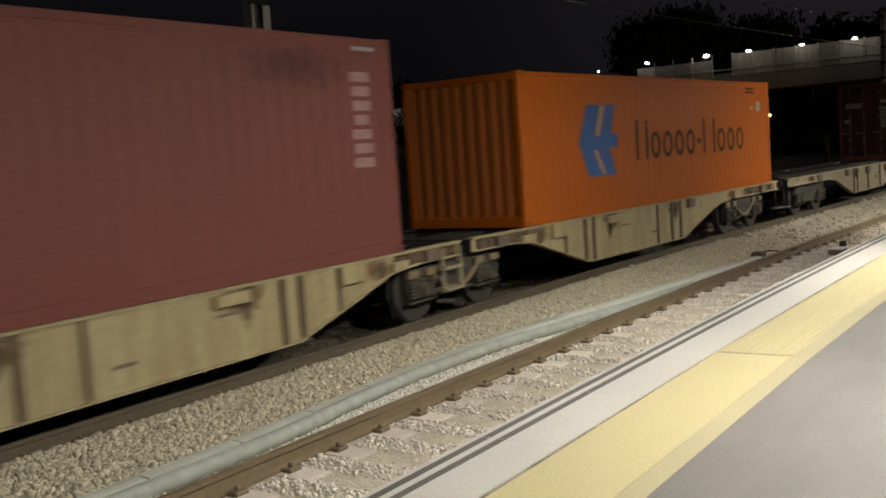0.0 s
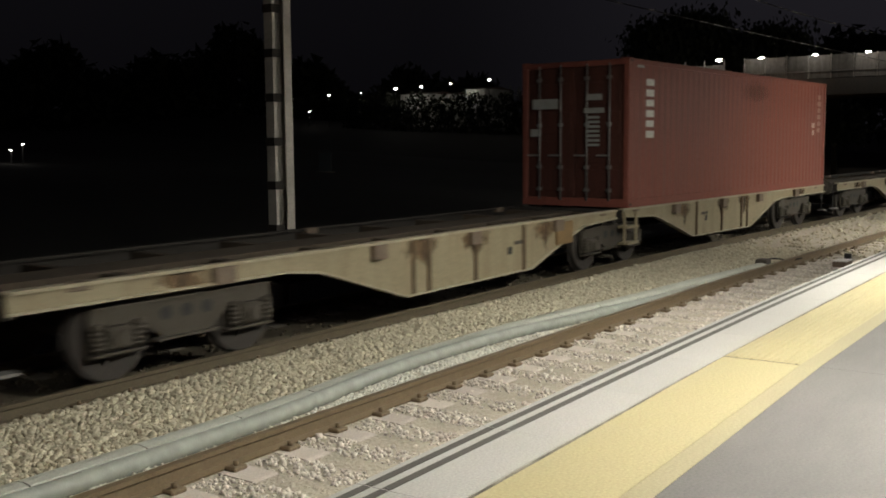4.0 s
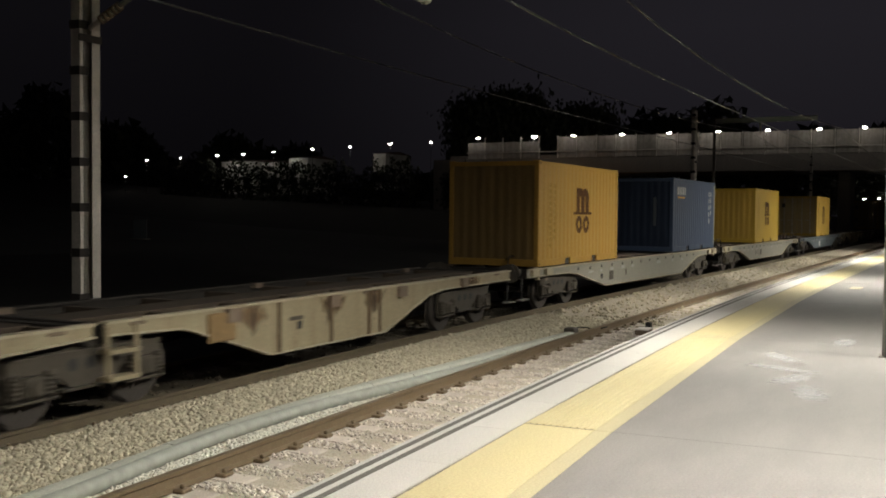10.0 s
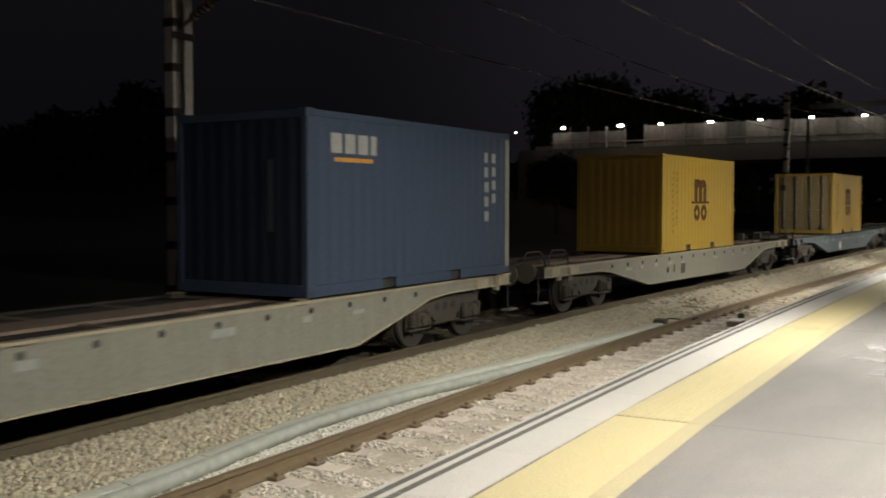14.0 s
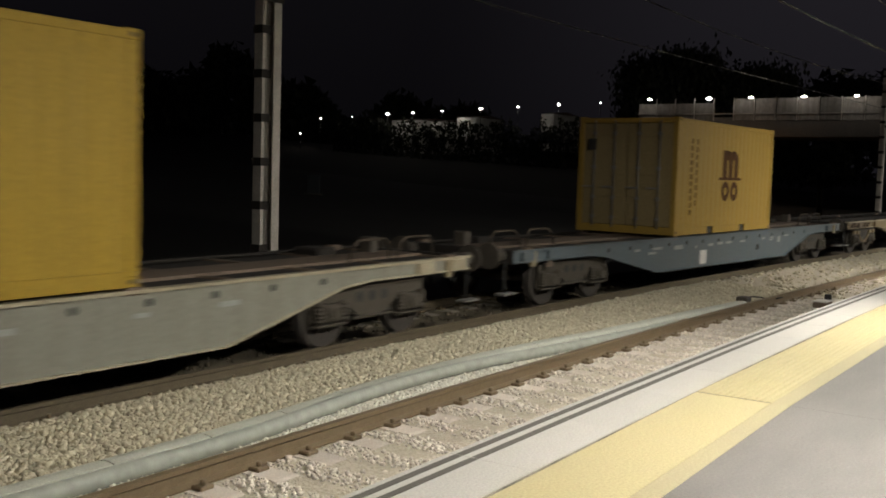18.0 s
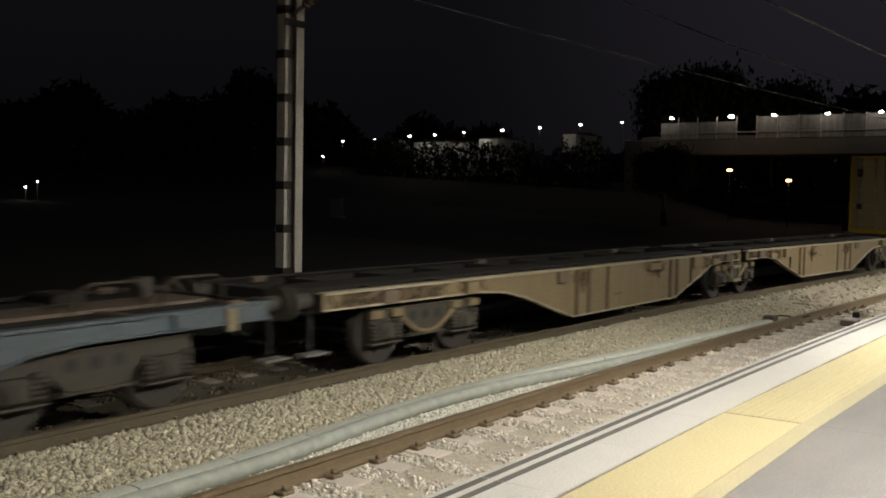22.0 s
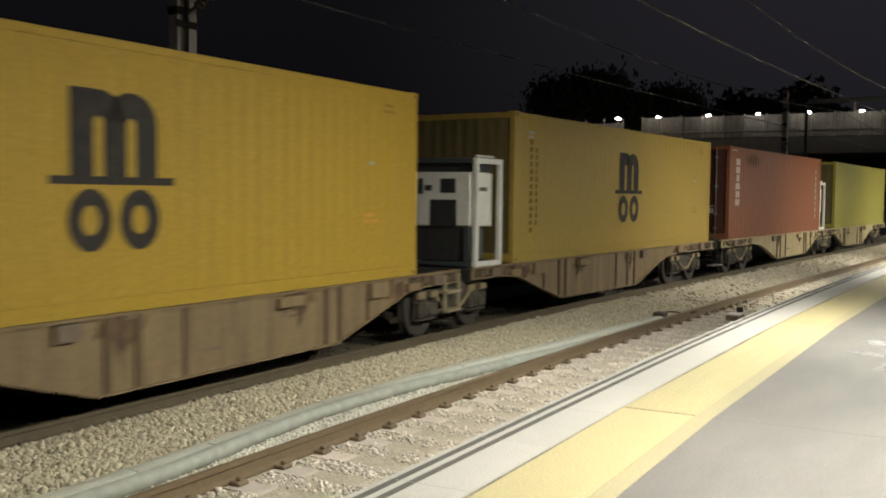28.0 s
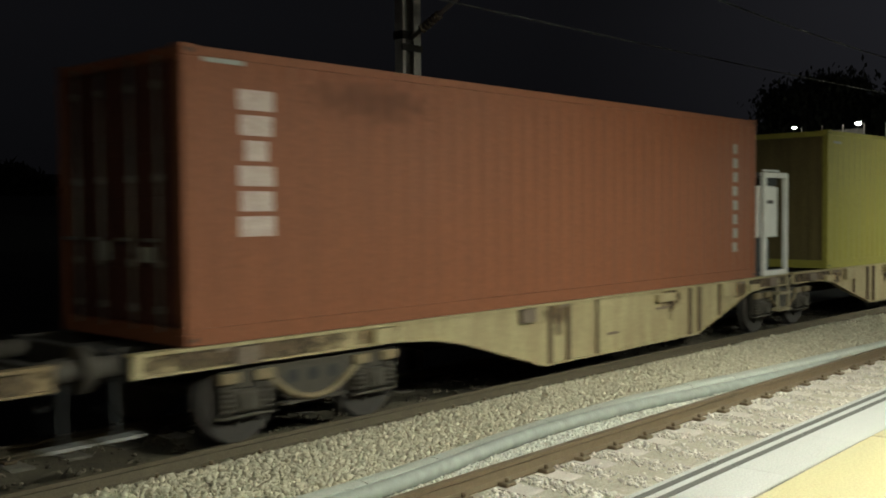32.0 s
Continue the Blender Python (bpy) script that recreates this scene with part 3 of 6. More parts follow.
def build_tracks():
    structure(sweep("track_bed", "ballast", BED[:10] + [(5.0, -1.5), (-0.05, -1.5)], -60, 150, 1.5), "pale crushed-stone bed of the platform track", "track bed")
    structure(sweep("track_bed", "darkbed", BED[9:] + [(9.4, -1.5), (5.0, -1.5)], -60, 150, 1.5), "dark brown stone bed under the freight train", "track bed")
    head = [(-0.036, 0), (0.036, 0), (0.036, -0.035), (0.012, -0.05), (0.012, -0.13), (0.07, -0.15), (0.07, -0.165), (-0.07, -0.165), (-0.07, -0.15), (-0.012, -0.13), (-0.012, -0.05), (-0.036, -0.035)]
    for centre, z, label in ((TRACK1, RAIL_Z, "rust-brown rails on concrete sleepers beside the platform"), (TRACK2, RAIL2_Z, "dark rails under the freight train")):
        track = new("railway_track")
        structure(track, label, "railway track")
        for side in (-1, 1):
            o = centre + side * (GAUGE / 2 + 0.036)
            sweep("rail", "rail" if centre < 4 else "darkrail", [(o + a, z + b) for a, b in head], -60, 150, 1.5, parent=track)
        bm = bmesh.new()
        prism(bm, [(-1.3, -0.24), (-1.3, -0.04), (-1.22, 0.0), (-0.45, 0.0), (-0.35, -0.03), (0.35, -0.03), (0.45, 0.0), (1.22, 0.0), (1.3, -0.04), (1.3, -0.24)], -0.13, 0.13)
        bmesh.ops.rotate(bm, verts=bm.verts, matrix=Matrix.Rotation(radians(90), 3, "Z"))
        me = bpy.data.meshes.new("sleeper")
        bmesh.ops.recalc_face_normals(bm, faces=bm.faces)
        bm.to_mesh(me)
        bm.free()
        me.materials.append(M["sleeper" if centre < 4 else "darksleeper"])
        clip = bmesh.new()
        box(clip, -0.07, 0.07, -0.06, 0.06, 0, 0.035, 0.01)
        tube(clip, (0, 0, 0.03), (0, 0, 0.075), 0.022, 6)
        cme = bpy.data.meshes.new("rail_clip")
        clip.to_mesh(cme)
        clip.free()
        cme.materials.append(M["rail"])
        for i in range(90):
            u = -7.7 + 0.6 * i
            piece("sleeper", me, track, at(u, centre, z - 0.165))
            if i < 45:
                for side in (-1, 1):
                    for k in (-0.13, 0.13):
                        piece("rail_clip", cme, track, at(u, centre + side * (GAUGE / 2 + 0.036) + k, z - 0.163))


def pipe_off(u):
    """How far the pipe lies from the platform edge; it wanders out to the trough and back."""
    f = [np.interp(u + d, (-8, 0.7, 1.4, 2.3, 3.4, 4.4, 5.5, 6.6, 8, 10.4), (3.05, 2.98, 3.03, 3.16, 3.27, 3.27, 3.19, 3.03, 2.91, 2.79)) for d in (-0.4, 0, 0.4)]
    return sum(f) / 3


def trough_off(u):
    f = [np.interp(u + d, (-8, 0.8, 1.6, 2.5, 3.6, 5.9, 7.2, 8.5, 13.8), (3.26, 3.23, 3.26, 3.35, 3.46, 3.46, 3.35, 3.19, 2.87)) for d in (-0.5, 0, 0.5)]
    return sum(f) / 3


def build_pipes():
    pipe = new("cable_pipe")
    tagged(pipe, "pale grey-green plastic pipe lying on the ballast", "pipe")
    bm = bmesh.new()
    prev = None
    n = 12
    for i in range(0, 91):
        u = -14 + 24.4 * i / 90
        c = spot(u, pipe_off(u) + 0.012 * noise.noise((u * 0.6, 3.1, 0)), -0.732 - 0.012 * max(0.0, u - 6.5) + 0.012 * noise.noise((u * 0.5, 9, 0)))
        side = (spot(u, 3.96) - spot(u, 2.96)).normalized()
        ring = [bm.verts.new(c + 0.074 * (math.cos(2 * math.pi * k / n) * side + math.sin(2 * math.pi * k / n) * Vector((0, 0, 1)))) for k in range(n)]
        if prev:
            for k in range(n):
                bm.faces.new((prev[k], prev[(k + 1) % n], ring[(k + 1) % n], ring[k])).smooth = True
        else:
            bm.faces.new(ring)
        prev = ring
    bm.faces.new(prev[::-1])
    part("pipe", bm, "conduit", pipe)
    trough = new("cable_trough")
    tagged(trough, "weathered pale concrete cable trough half sunk in ballast", "cable trough")
    bm = bmesh.new()
    prism(bm, [(-0.11, -0.16), (-0.11, -0.03), (-0.08, -0.005), (0.0, 0.004), (0.08, -0.005), (0.11, -0.03), (0.11, -0.16)], -0.4995, 0.4995)
    bmesh.ops.rotate(bm, verts=bm.verts, matrix=Matrix.Rotation(radians(90), 3, "Z"))
    bmesh.ops.recalc_face_normals(bm, faces=bm.faces)
    me = bpy.data.meshes.new("cover")
    bm.to_mesh(me)
    bm.free()
    me.materials.append(M["duct"])
    for i in range(28):
        u = -13.7 + i
        turn = math.degrees(math.atan(trough_off(u + 0.5) - trough_off(u - 0.5)))
        piece("cover", me, trough, at(u, trough_off(u) + 0.01 * noise.noise((u * 0.4, 5, 0)), -0.70 + random.uniform(-0.002, 0.002), random.uniform(-0.2, 0.2) + turn))


def build_platform():
    plat = sweep("platform", "edge", [(0.0, -0.02), (0.0, -0.12), (-0.06, -0.14), (-0.06, -1.2), (-9.0, -1.2), (-9.0, -0.02)], -60, 120, 1.5)
    structure(plat, "raised station platform with a concrete wall to the track", "platform")
    bands = (("edge_stone", "edge", -0.015, -0.562, 1.163, -0.13), ("yellow_tile", "yellow", -0.576, -1.14, 6.4, 0.14), ("border_tile", "yellowdull", -1.143, -1.275, 6.4, 0.14),
             ("paving_slab", "slab", -1.278, -8.9, 6.4, 0.14))
    for name, mat, o0, o1, length, shift in bands:
        first, last = 0.0, 0.0
        for i in range(-20, int(60 / length)):
            bm = bmesh.new()
            a = 2.1 + shift + i * length
            if not -13 < a < 48:
                continue
            first, last = min(first, a), max(last, a + length)
            q = []
            gap = 0.011 if name == "yellow_tile" else 0.002
            for z in (-0.021, 0.0):
                for u, o in ((a + gap, o0), (a + length - gap, o0), (a + length - gap, o1), (a + gap, o1)):
                    q.append(bm.verts.new(spot(u, o, z)))
            bm.faces.new(q[4:8])
            for k in range(4):
                bm.faces.new((q[k], q[(k + 1) % 4], q[4 + (k + 1) % 4], q[4 + k]))
            part(name, bm, mat, plat)
        for u0, u1 in ((-60, first), (last, 120)):
            sweep(name, mat, [(o0, -0.021), (o0, -0.002), (o1, -0.002), (o1, -0.021)], u0, u1, 1.5, parent=plat)
    for k in range(10):
        o = -0.60 - 0.055 * k
        sweep("tactile_rib", "yellow", [(o, -0.001), (o - 0.006, 0.005), (o - 0.022, 0.005), (o - 0.028, -0.001)], 2.262, 40, 1.0, parent=plat)
    marks = (("scuff", 5.5, -2.27, 0.5, 0.16, -20), ("scuff", 4.7, -2.5, 0.5, 0.16, 10), ("scuff", 8.9, -2.56, 0.5, 0.16, 0), ("scuff", 7.0, -2.0, 0.5, 0.12, 30), ("scuff", 6.1, -2.1, 0.5, 0.1, 65))
    for k, (mat, u, o, w, d, turn) in enumerate(marks):
        ob = boxes("floor_stain", mat, plat, (-w, w, -d, d, -0.0006, 0.0006))
        ob.matrix_local = at(u, o, 0.0012 + 0.0014 * k, turn)
    # dark filler in the joints: along the yellow tiles, across them and across the paving
    sweep("joint_filler", "joint", [(-0.5625, -0.02), (-0.5625, -0.006), (-0.5755, -0.006), (-0.5755, -0.02)], -20, 60, 1.0, parent=plat)
    for k in range(-1, 7):
        u = 2.24 + 6.4 * k
        sweep("joint_filler", "stripe", [(-0.578, 0.0005), (-0.578, 0.0012), (-1.138, 0.0012), (-1.138, 0.0005)], u - 0.007, u + 0.007, 1.0, parent=plat)
        sweep("joint_filler", "stripe", [(-1.28, 0.0003), (-1.28, 0.0008), (-8.8, 0.0008), (-8.8, 0.0003)], u - 0.003, u + 0.003, 1.0, parent=plat)
    # two dark grip strips along the edge, cut at every stone
    for o in (-0.06, -0.165):
        for k in range(-12, 46):
            u = 0.807 + 1.163 * k
            sweep("grip_strip", "stripe", [(o, 0.001), (o, 0.004), (o - 0.048, 0.004), (o - 0.048, 0.001)], u + 0.008, u + 1.155, 1.2, parent=plat)


def lamp_post(u, off):
    post = new("lamp_post")
    bm = bmesh.new()
    tube(bm, (0, 0, 0), (0, 0, 4.4), 0.065, 16)
    part("pole", bm, "post", post)
    boxes("base_plate", "grime", post, (-0.1, 0.1, -0.1, 0.1, 0, 0.015), bevel=0.004)
    for s in (-1, 1):
        bm = bmesh.new()
        tube(bm, (0, 0, 4.38), (0, s * 0.7, 4.42), 0.05, 10, 0.035)
        part("arm", bm, "post", post)
        bm = bmesh.new()
        c = s * 0.82
        tube(bm, (0, c, 4.375), (0, c, 4.41), 0.15, 20, 0.145)
        tube(bm, (0, c, 4.41), (0, c, 4.47), 0.145, 20, 0.06)
        head = part("lamp_head", bm, "post", post)
        bm = bmesh.new()
        tube(bm, (0, c, 4.295), (0, c, 4.373), 0.09, 18, 0.115)
        part("lens", bm, "lampglow", head)
    bm = bmesh.new()
    bmesh.ops.create_uvsphere(bm, u_segments=14, v_segments=8, radius=0.12)
    bmesh.ops.translate(bm, verts=bm.verts, vec=(0, 0, 4.39))
    part("knuckle", bm, "post", post)
    post.matrix_world = at(u, off)
    tagged(post, "pale metal lamp post with two lit arms on the platform", "lamp post", "platform lamps")


def mast(u, off, height, turn=0.0, arm=True):
    ob = new("catenary_mast")
    for s, web, lip in ((-1, 0.21, 0.135), (1, 0.235, 0.055)):
        bm = bmesh.new()
        outline = [(web, -0.095), (web, 0.095), (lip, 0.095), (lip, 0.083), (web - 0.018, 0.083), (web - 0.018, -0.083), (lip, -0.083), (lip, -0.095)]
        rings = [[bm.verts.new((s * x, y, z)) for x, y in outline] for z in (0.0, height)]
        for k in range(8):
            bm.faces.new((rings[0][k], rings[0][(k + 1) % 8], rings[1][(k + 1) % 8], rings[1][k]))
        bm.faces.new(rings[1])
        bm.faces.new(rings[0][::-1])
        part("channel", bm, "mast", ob)
    z = 0.64
    while z < height:
        for y in (-0.1, 0.1):
            boxes("batten", "deck", ob, (-0.235, -0.02, y - 0.006, y + 0.006, z, z + 0.14))
        boxes("web_clamp", "deck", ob, (-0.222, -0.208, -0.1, 0.1, z, z + 0.14))
        z += 0.74
    boxes("clamp_band", "deck", ob, (-0.24, 0.26, -0.112, -0.1, 5.62, 5.74))
    boxes("footing", "concrete", ob, (-0.45, 0.45, -0.4, 0.4, -0.6, 0.02), bevel=0.03)
    if arm:
        bm = bmesh.new()
        tube(bm, (0.0, -0.1, 5.85), (0.0, -2.9, 7.2), 0.04)
        tube(bm, (0.0, -0.1, 7.6), (0.0, -2.9, 7.2), 0.03)
        part("cantilever", bm, "mast", ob)
        bm = bmesh.new()
        for k in range(5):
            tube(bm, (0, -0.35 - k * 0.09, 5.97 + k * 0.043), (0, -0.39 - k * 0.09, 5.99 + k * 0.043), 0.08)
        part("insulator", bm, "rusty", ob)
    ob.matrix_world = at(u, off, -1.25, turn)
    tagged(ob, "grey lattice mast of two channels carrying the overhead line", "mast", "overhead line masts")


def wire(name, label, pts, r):
    bm = bmesh.new()
    bent(bm, pts, r)
    return tagged(part(name, bm, "wire"), label, "wire", "overhead wires")


def build_overhead():
    mast(7.27, 9.0, 9.0)
    for u in (47.5, 88.0):
        mast(u, 9.0, 8.4, arm=False)
    gantry = new("overhead_gantry")
    boxes("upright", "grime", gantry, (-0.07, 0.07, 2.5, 2.64, -1.3 - 7.1, 0.16))
    boxes("beam", "post", gantry, (-0.1, 0.1, -3.1, 2.5, -0.14, 0.12), bevel=0.01)
    boxes("dropper", "mast", gantry, (-0.05, 0.05, -0.05, 0.05, -0.9, -0.14))
    gantry.matrix_world = at(53.7, 6.84, 7.1)
    tagged(gantry, "pale steel beam reaching out over the far tracks", "gantry")
    ins = new("wire_insulator")
    for k, (a, b, r) in enumerate(((-0.62, -0.12, 0.11), (-0.04, 0.52, 0.09))):
        bm = bmesh.new()
        rings = []
        for i in range(25):
            f = i / 24
            rad = r * (0.55 + 0.45 * abs(math.sin(f * math.pi * 4))) * (1 if 0 < i < 24 else 0.4)
            rings.append([bm.verts.new((a + (b - a) * f, rad * math.cos(q * math.pi / 6), rad * math.sin(q * math.pi / 6))) for q in range(12)])
        for p, q in zip(rings, rings[1:]):
            for m in range(12):
                bm.faces.new((p[m], p[(m + 1) % 12], q[(m + 1) % 12], q[m])).smooth = True
        bm.faces.new(rings[0][::-1])
        bm.faces.new(rings[-1])
        part("insulator_body", bm, "greyw", ins)
    for x0, x1 in ((-0.6, -0.85), (-0.08, -0.08), (0.5, 0.8)):
        bm = bmesh.new()
        bent(bm, [(x0, 0, 0.0), ((x0 + x1) / 2, 0, 0.22), (x1, 0, 0.53)], 0.018)
        part("hanger", bm, "mast", ins)
    ins.matrix_world = at(4.75, TRACK1, 4.1)
    tagged(ins, "pale ribbed insulator hanging from the contact wire", "insulator")
    for off in (TRACK1, TRACK2):
        wire("contact_wire", "thin dark contact wire over the track", [spot(u, off, 4.55) for u in range(-60, 131, 5)], 0.014)
        pts = []
        for u in range(-60, 131, 4):
            f = ((u - 7.49) / 40) % 1
            pts.append(spot(u, off, 6.0 - 2.4 * f * (1 - f)))
        wire("catenary_wire", "sagging catenary wire above the contact wire", pts, 0.016)


FAR_LIGHT = (1.0, 0.95, 0.86)


def street_lamp(x, y, z, foot, glow_name="farglow", r=0.15, label="small lit street lamp on a thin pole", group="street lamps"):
    lamp = new("street_lamp")
    bm = bmesh.new()
    tube(bm, (0, 0, 0), (0, 0, z - foot), 0.04, 8, 0.025)
    part("pole", bm, "black", lamp)
    bm = bmesh.new()
    bmesh.ops.create_icosphere(bm, subdivisions=2, radius=r)
    bmesh.ops.scale(bm, verts=bm.verts, vec=(1.2, 1.5, 0.7))
    bmesh.ops.translate(bm, verts=bm.verts, vec=(0, 0, z - foot))
    part("lamp_globe", bm, glow_name, lamp)
    lamp.location = (x, y, foot)
    tagged(lamp, label, "street lamp", group)


def build_bridge():
    br = new("road_bridge")
    structure(br, "concrete road bridge across the railway with pale parapet panels", "bridge")
    x = 95.0
    boxes("deck", "concrete", br, (x, x + 9, -70, 46, 5.7, 7.25), bevel=0.05)
    boxes("kerb_beam", "concrete", br, (x + 0.05, x + 0.4, -70, 46, 7.25, 7.6), bevel=0.03)
    y = -40.0
    while y < 43:
        gap = 33.2 < y < 35.4
        if not gap:
            boxes("parapet_panel", "parapet", br, (x - 0.03, x + 0.03, y + 0.1, y + 1.9, 7.3, 9.35 if y < 33 else 8.95))
        boxes("parapet_post", "mast", br, (x - 0.09, x + 0.06, y - 0.05, y + 0.05, 7.25, 9.45), bevel=0.01)
        y += 2.0
    boxes("hand_rail", "mast", br, (x - 0.12, x - 0.06, -40, 44, 7.85, 7.95))
    for yy in (7.3, 45):
        boxes("pier", "concrete", br, (x + 2, x + 7, yy - 0.55, yy + 0.55, -1.2, 5.7), bevel=0.08)
    boxes("abutment", "concrete", br, (x, x + 9, 46, 48, -1.2, 7.25), bevel=0.05)
    for y in (-8.0, -3.6, 1.4, 5.6, 9.4, 13.9, 18.4, 23.0, 27.7, 32.7, 36.9, 43.2):
        street_lamp(x + 0.9, y, 9.5, 7.2, r=0.15 if y != 36.9 else 0.2, label="small lit street lamp on the bridge", group="bridge lamps")
        if y > 0:
            point_light("bridge_lamp_light", (x - 1.3, y, 9.9), 30.0, FAR_LIGHT)


def house(x, y, z, w, d, h, storeys, label):
    ob = new("house")
    boxes("wall", "wall", ob, (0, d, -w / 2, w / 2, 0, h), bevel=0.02)
    bm = bmesh.new()
    prism(bm, [(-0.1, h), (d + 0.1, h), (d / 2, h + 0.35)], -w / 2 - 0.1, w / 2 + 0.1)
    part("roof", bm, "roof", ob)
    n = max(2, int(w / 2.6))
    for k in range(storeys):
        for i in range(n):
            yy = -w / 2 + (i + 0.5) * w / n
            zz = 0.9 + k * 2.8
            win = boxes("window", "glass", ob, (-0.03, 0.02, yy - 0.5, yy + 0.5, zz, zz + 1.2))
            boxes("sill", "concrete", win, (-0.12, 0.0, yy - 0.6, yy + 0.6, zz - 0.08, zz - 0.01))
    ob.matrix_world = pose(x, y, z, 0, 0, 0)
    tagged(ob, label, "house", "houses on the slope")


def tree(x, y, z, height, spread, seed, label):
    rnd = random.Random(seed)
    ob = new("tree")
    bm = bmesh.new()
    tube(bm, (0, 0, -0.5), (0.1, 0.1, height * 0.55), 0.28, 8, 0.14)
    tips = []
    for k in range(9):
        a = k * 2.4
        zz = height * (0.35 + 0.05 * k)
        tip = Vector((math.cos(a) * spread * 0.6, math.sin(a) * spread * 0.6, zz + height * 0.2))
        tube(bm, (0.05, 0.05, zz), tip, 0.09, 6, 0.03)
        tips.append(tip)
    tips.append(Vector((0, 0, height * 0.85)))
    part("trunk", bm, "bark", ob)
    bm = bmesh.new()
    for k in range(15000):
        c = rnd.choice(tips)
        v = Vector((rnd.gauss(0, 1), rnd.gauss(0, 1), rnd.gauss(0, 0.8)))
        p = c + v * spread * 0.21
        if p.z < height * 0.22:
            continue
        s = rnd.uniform(0.2, 0.42) * spread / 5
        q = Euler((rnd.uniform(0, 6), rnd.uniform(0, 6), 0)).to_matrix()
        vs = [bm.verts.new(p + q @ Vector(w)) for w in ((-s, 0, 0), (0, -s * 0.5, 0.03), (s, 0, 0), (0, s * 0.5, 0.03))]
        bm.faces.new(vs)
    part("crown", bm, "foliage", ob)
    ob.location = (x, y, z)
    tagged(ob, label, "tree", "trees beyond the railway")


def build_far():
    for y, z, r in ((48.3, 9.15, 0.10), (53.3, 9.07, 0.16), (58.4, 8.85, 0.13), (63.4, 8.7, 0.17), (68.8, 8.5, 0.12), (73.1, 8.35, 0.16), (77.0, 8.25, 0.2), (82.6, 7.95, 0.08), (88.0, 7.8, 0.13), (91.5, 5.85, 0.12)):
        street_lamp(95.0, y, z, 1.5, r=0.75 * r)
    for x, y, z in ((30.23, 51.86, 1.43), (30.76, 51.55, 1.74)):
        street_lamp(x, y, z, -0.6, r=0.05, label="tiny lit garden lamp in the dark field", group="field lamps")
    for y in (11.4, 9.3, 7.35):
        street_lamp(159.7, y, 4.25, -1.2, r=0.16, label="small far street lamp beyond the bridge", group="far street lamps")
    for y, z in ((35.4, 4.12), (29.8, 3.18)):
        street_lamp(92.0, y, z, -1.2, "warmglow", 0.2, "warm lit lamp beneath the bridge", "warm lamps")
        point_light("warm_lamp_light", (90.5, y, z - 0.1), 12.0, (1.0, 0.62, 0.32))
    house(99.0, 76.9, 3.5, 5.2, 6.0, 4.2, 1, "pale low house lit by street lamps")
    house(98.6, 71.9, 3.5, 2.4, 6.0, 4.0, 1, "small pale house behind bushes")
    house(98.8, 67.9, 3.6, 2.8, 6.0, 4.4, 1, "small pale house with a lit gable")
    house(100.0, 57.5, 4.2, 1.7, 6.0, 4.2, 1, "narrow pale building beside the road")
    bm = bmesh.new()
    rnd = random.Random(4)
    for k in range(9000):
        y = rnd.uniform(50, 86)
        top = 7.1 + 0.5 * math.exp(-((y - 79) / 2.0) ** 2) + 1.1 * noise.noise((y * 0.45, 1, 0)) + 1.5 * noise.noise((y * 1.7, 7, 0)) - 1.3 * math.exp(-((y - 57.5) / 1.6) ** 2)
        p = Vector((rnd.uniform(95.2, 96.2), y, rnd.uniform(2.0, top)))
        q = Euler((rnd.uniform(0, 6), rnd.uniform(0, 6), 0)).to_matrix()
        t = rnd.uniform(0.12, 0.3)
        bm.faces.new([bm.verts.new(p + q @ Vector(w)) for w in ((-t, 0, 0), (0, -t * 0.6, 0.03), (t, 0, 0), (0, t * 0.6, 0.03))])
    tagged(part("roadside_hedge", bm, "foliage"), "ragged dark hedge lit by the street lamps", "hedge", kind="stuff")
    cab = new("trackside_cabinet")
    boxes("case", "tank", cab, (-0.4, 0.4, -0.35, 0.35, 0.12, 1.25), bevel=0.02)
    boxes("plinth", "concrete", cab, (-0.6, 0.6, -0.4, 0.4, -0.4, 0.12), bevel=0.02)
    boxes("roof_plate", "tank", cab, (-0.46, 0.46, -0.42, 0.42, 1.25, 1.31), bevel=0.01)
    cab.matrix_world = pose(47.5, 44.5, -0.25, 0, 0, -50)
    tagged(cab, "dim blue-grey equipment cabinet standing in the dark field", "cabinet")
    for y, z in ((77.2, 7.9), (72.6, 8.0), (68.6, 8.1), (58.0, 8.5)):
        point_light("street_lamp_light", (98.0, y, z), 24.0, FAR_LIGHT)
    for k, (x, y, z, h, sp) in enumerate(((118, 50, 2.0, 14, 7.0), (120, 41, 1.0, 13, 6.5), (80, 36.5, -0.8, 6.0, 2.6), (84, 22.5, -0.9, 5, 2.2))):
        tree(x, y, z, h, sp, k + 3, "dark leafy tree against the night sky" if h > 10 else "dark leafy bush-like tree near the road lamps")


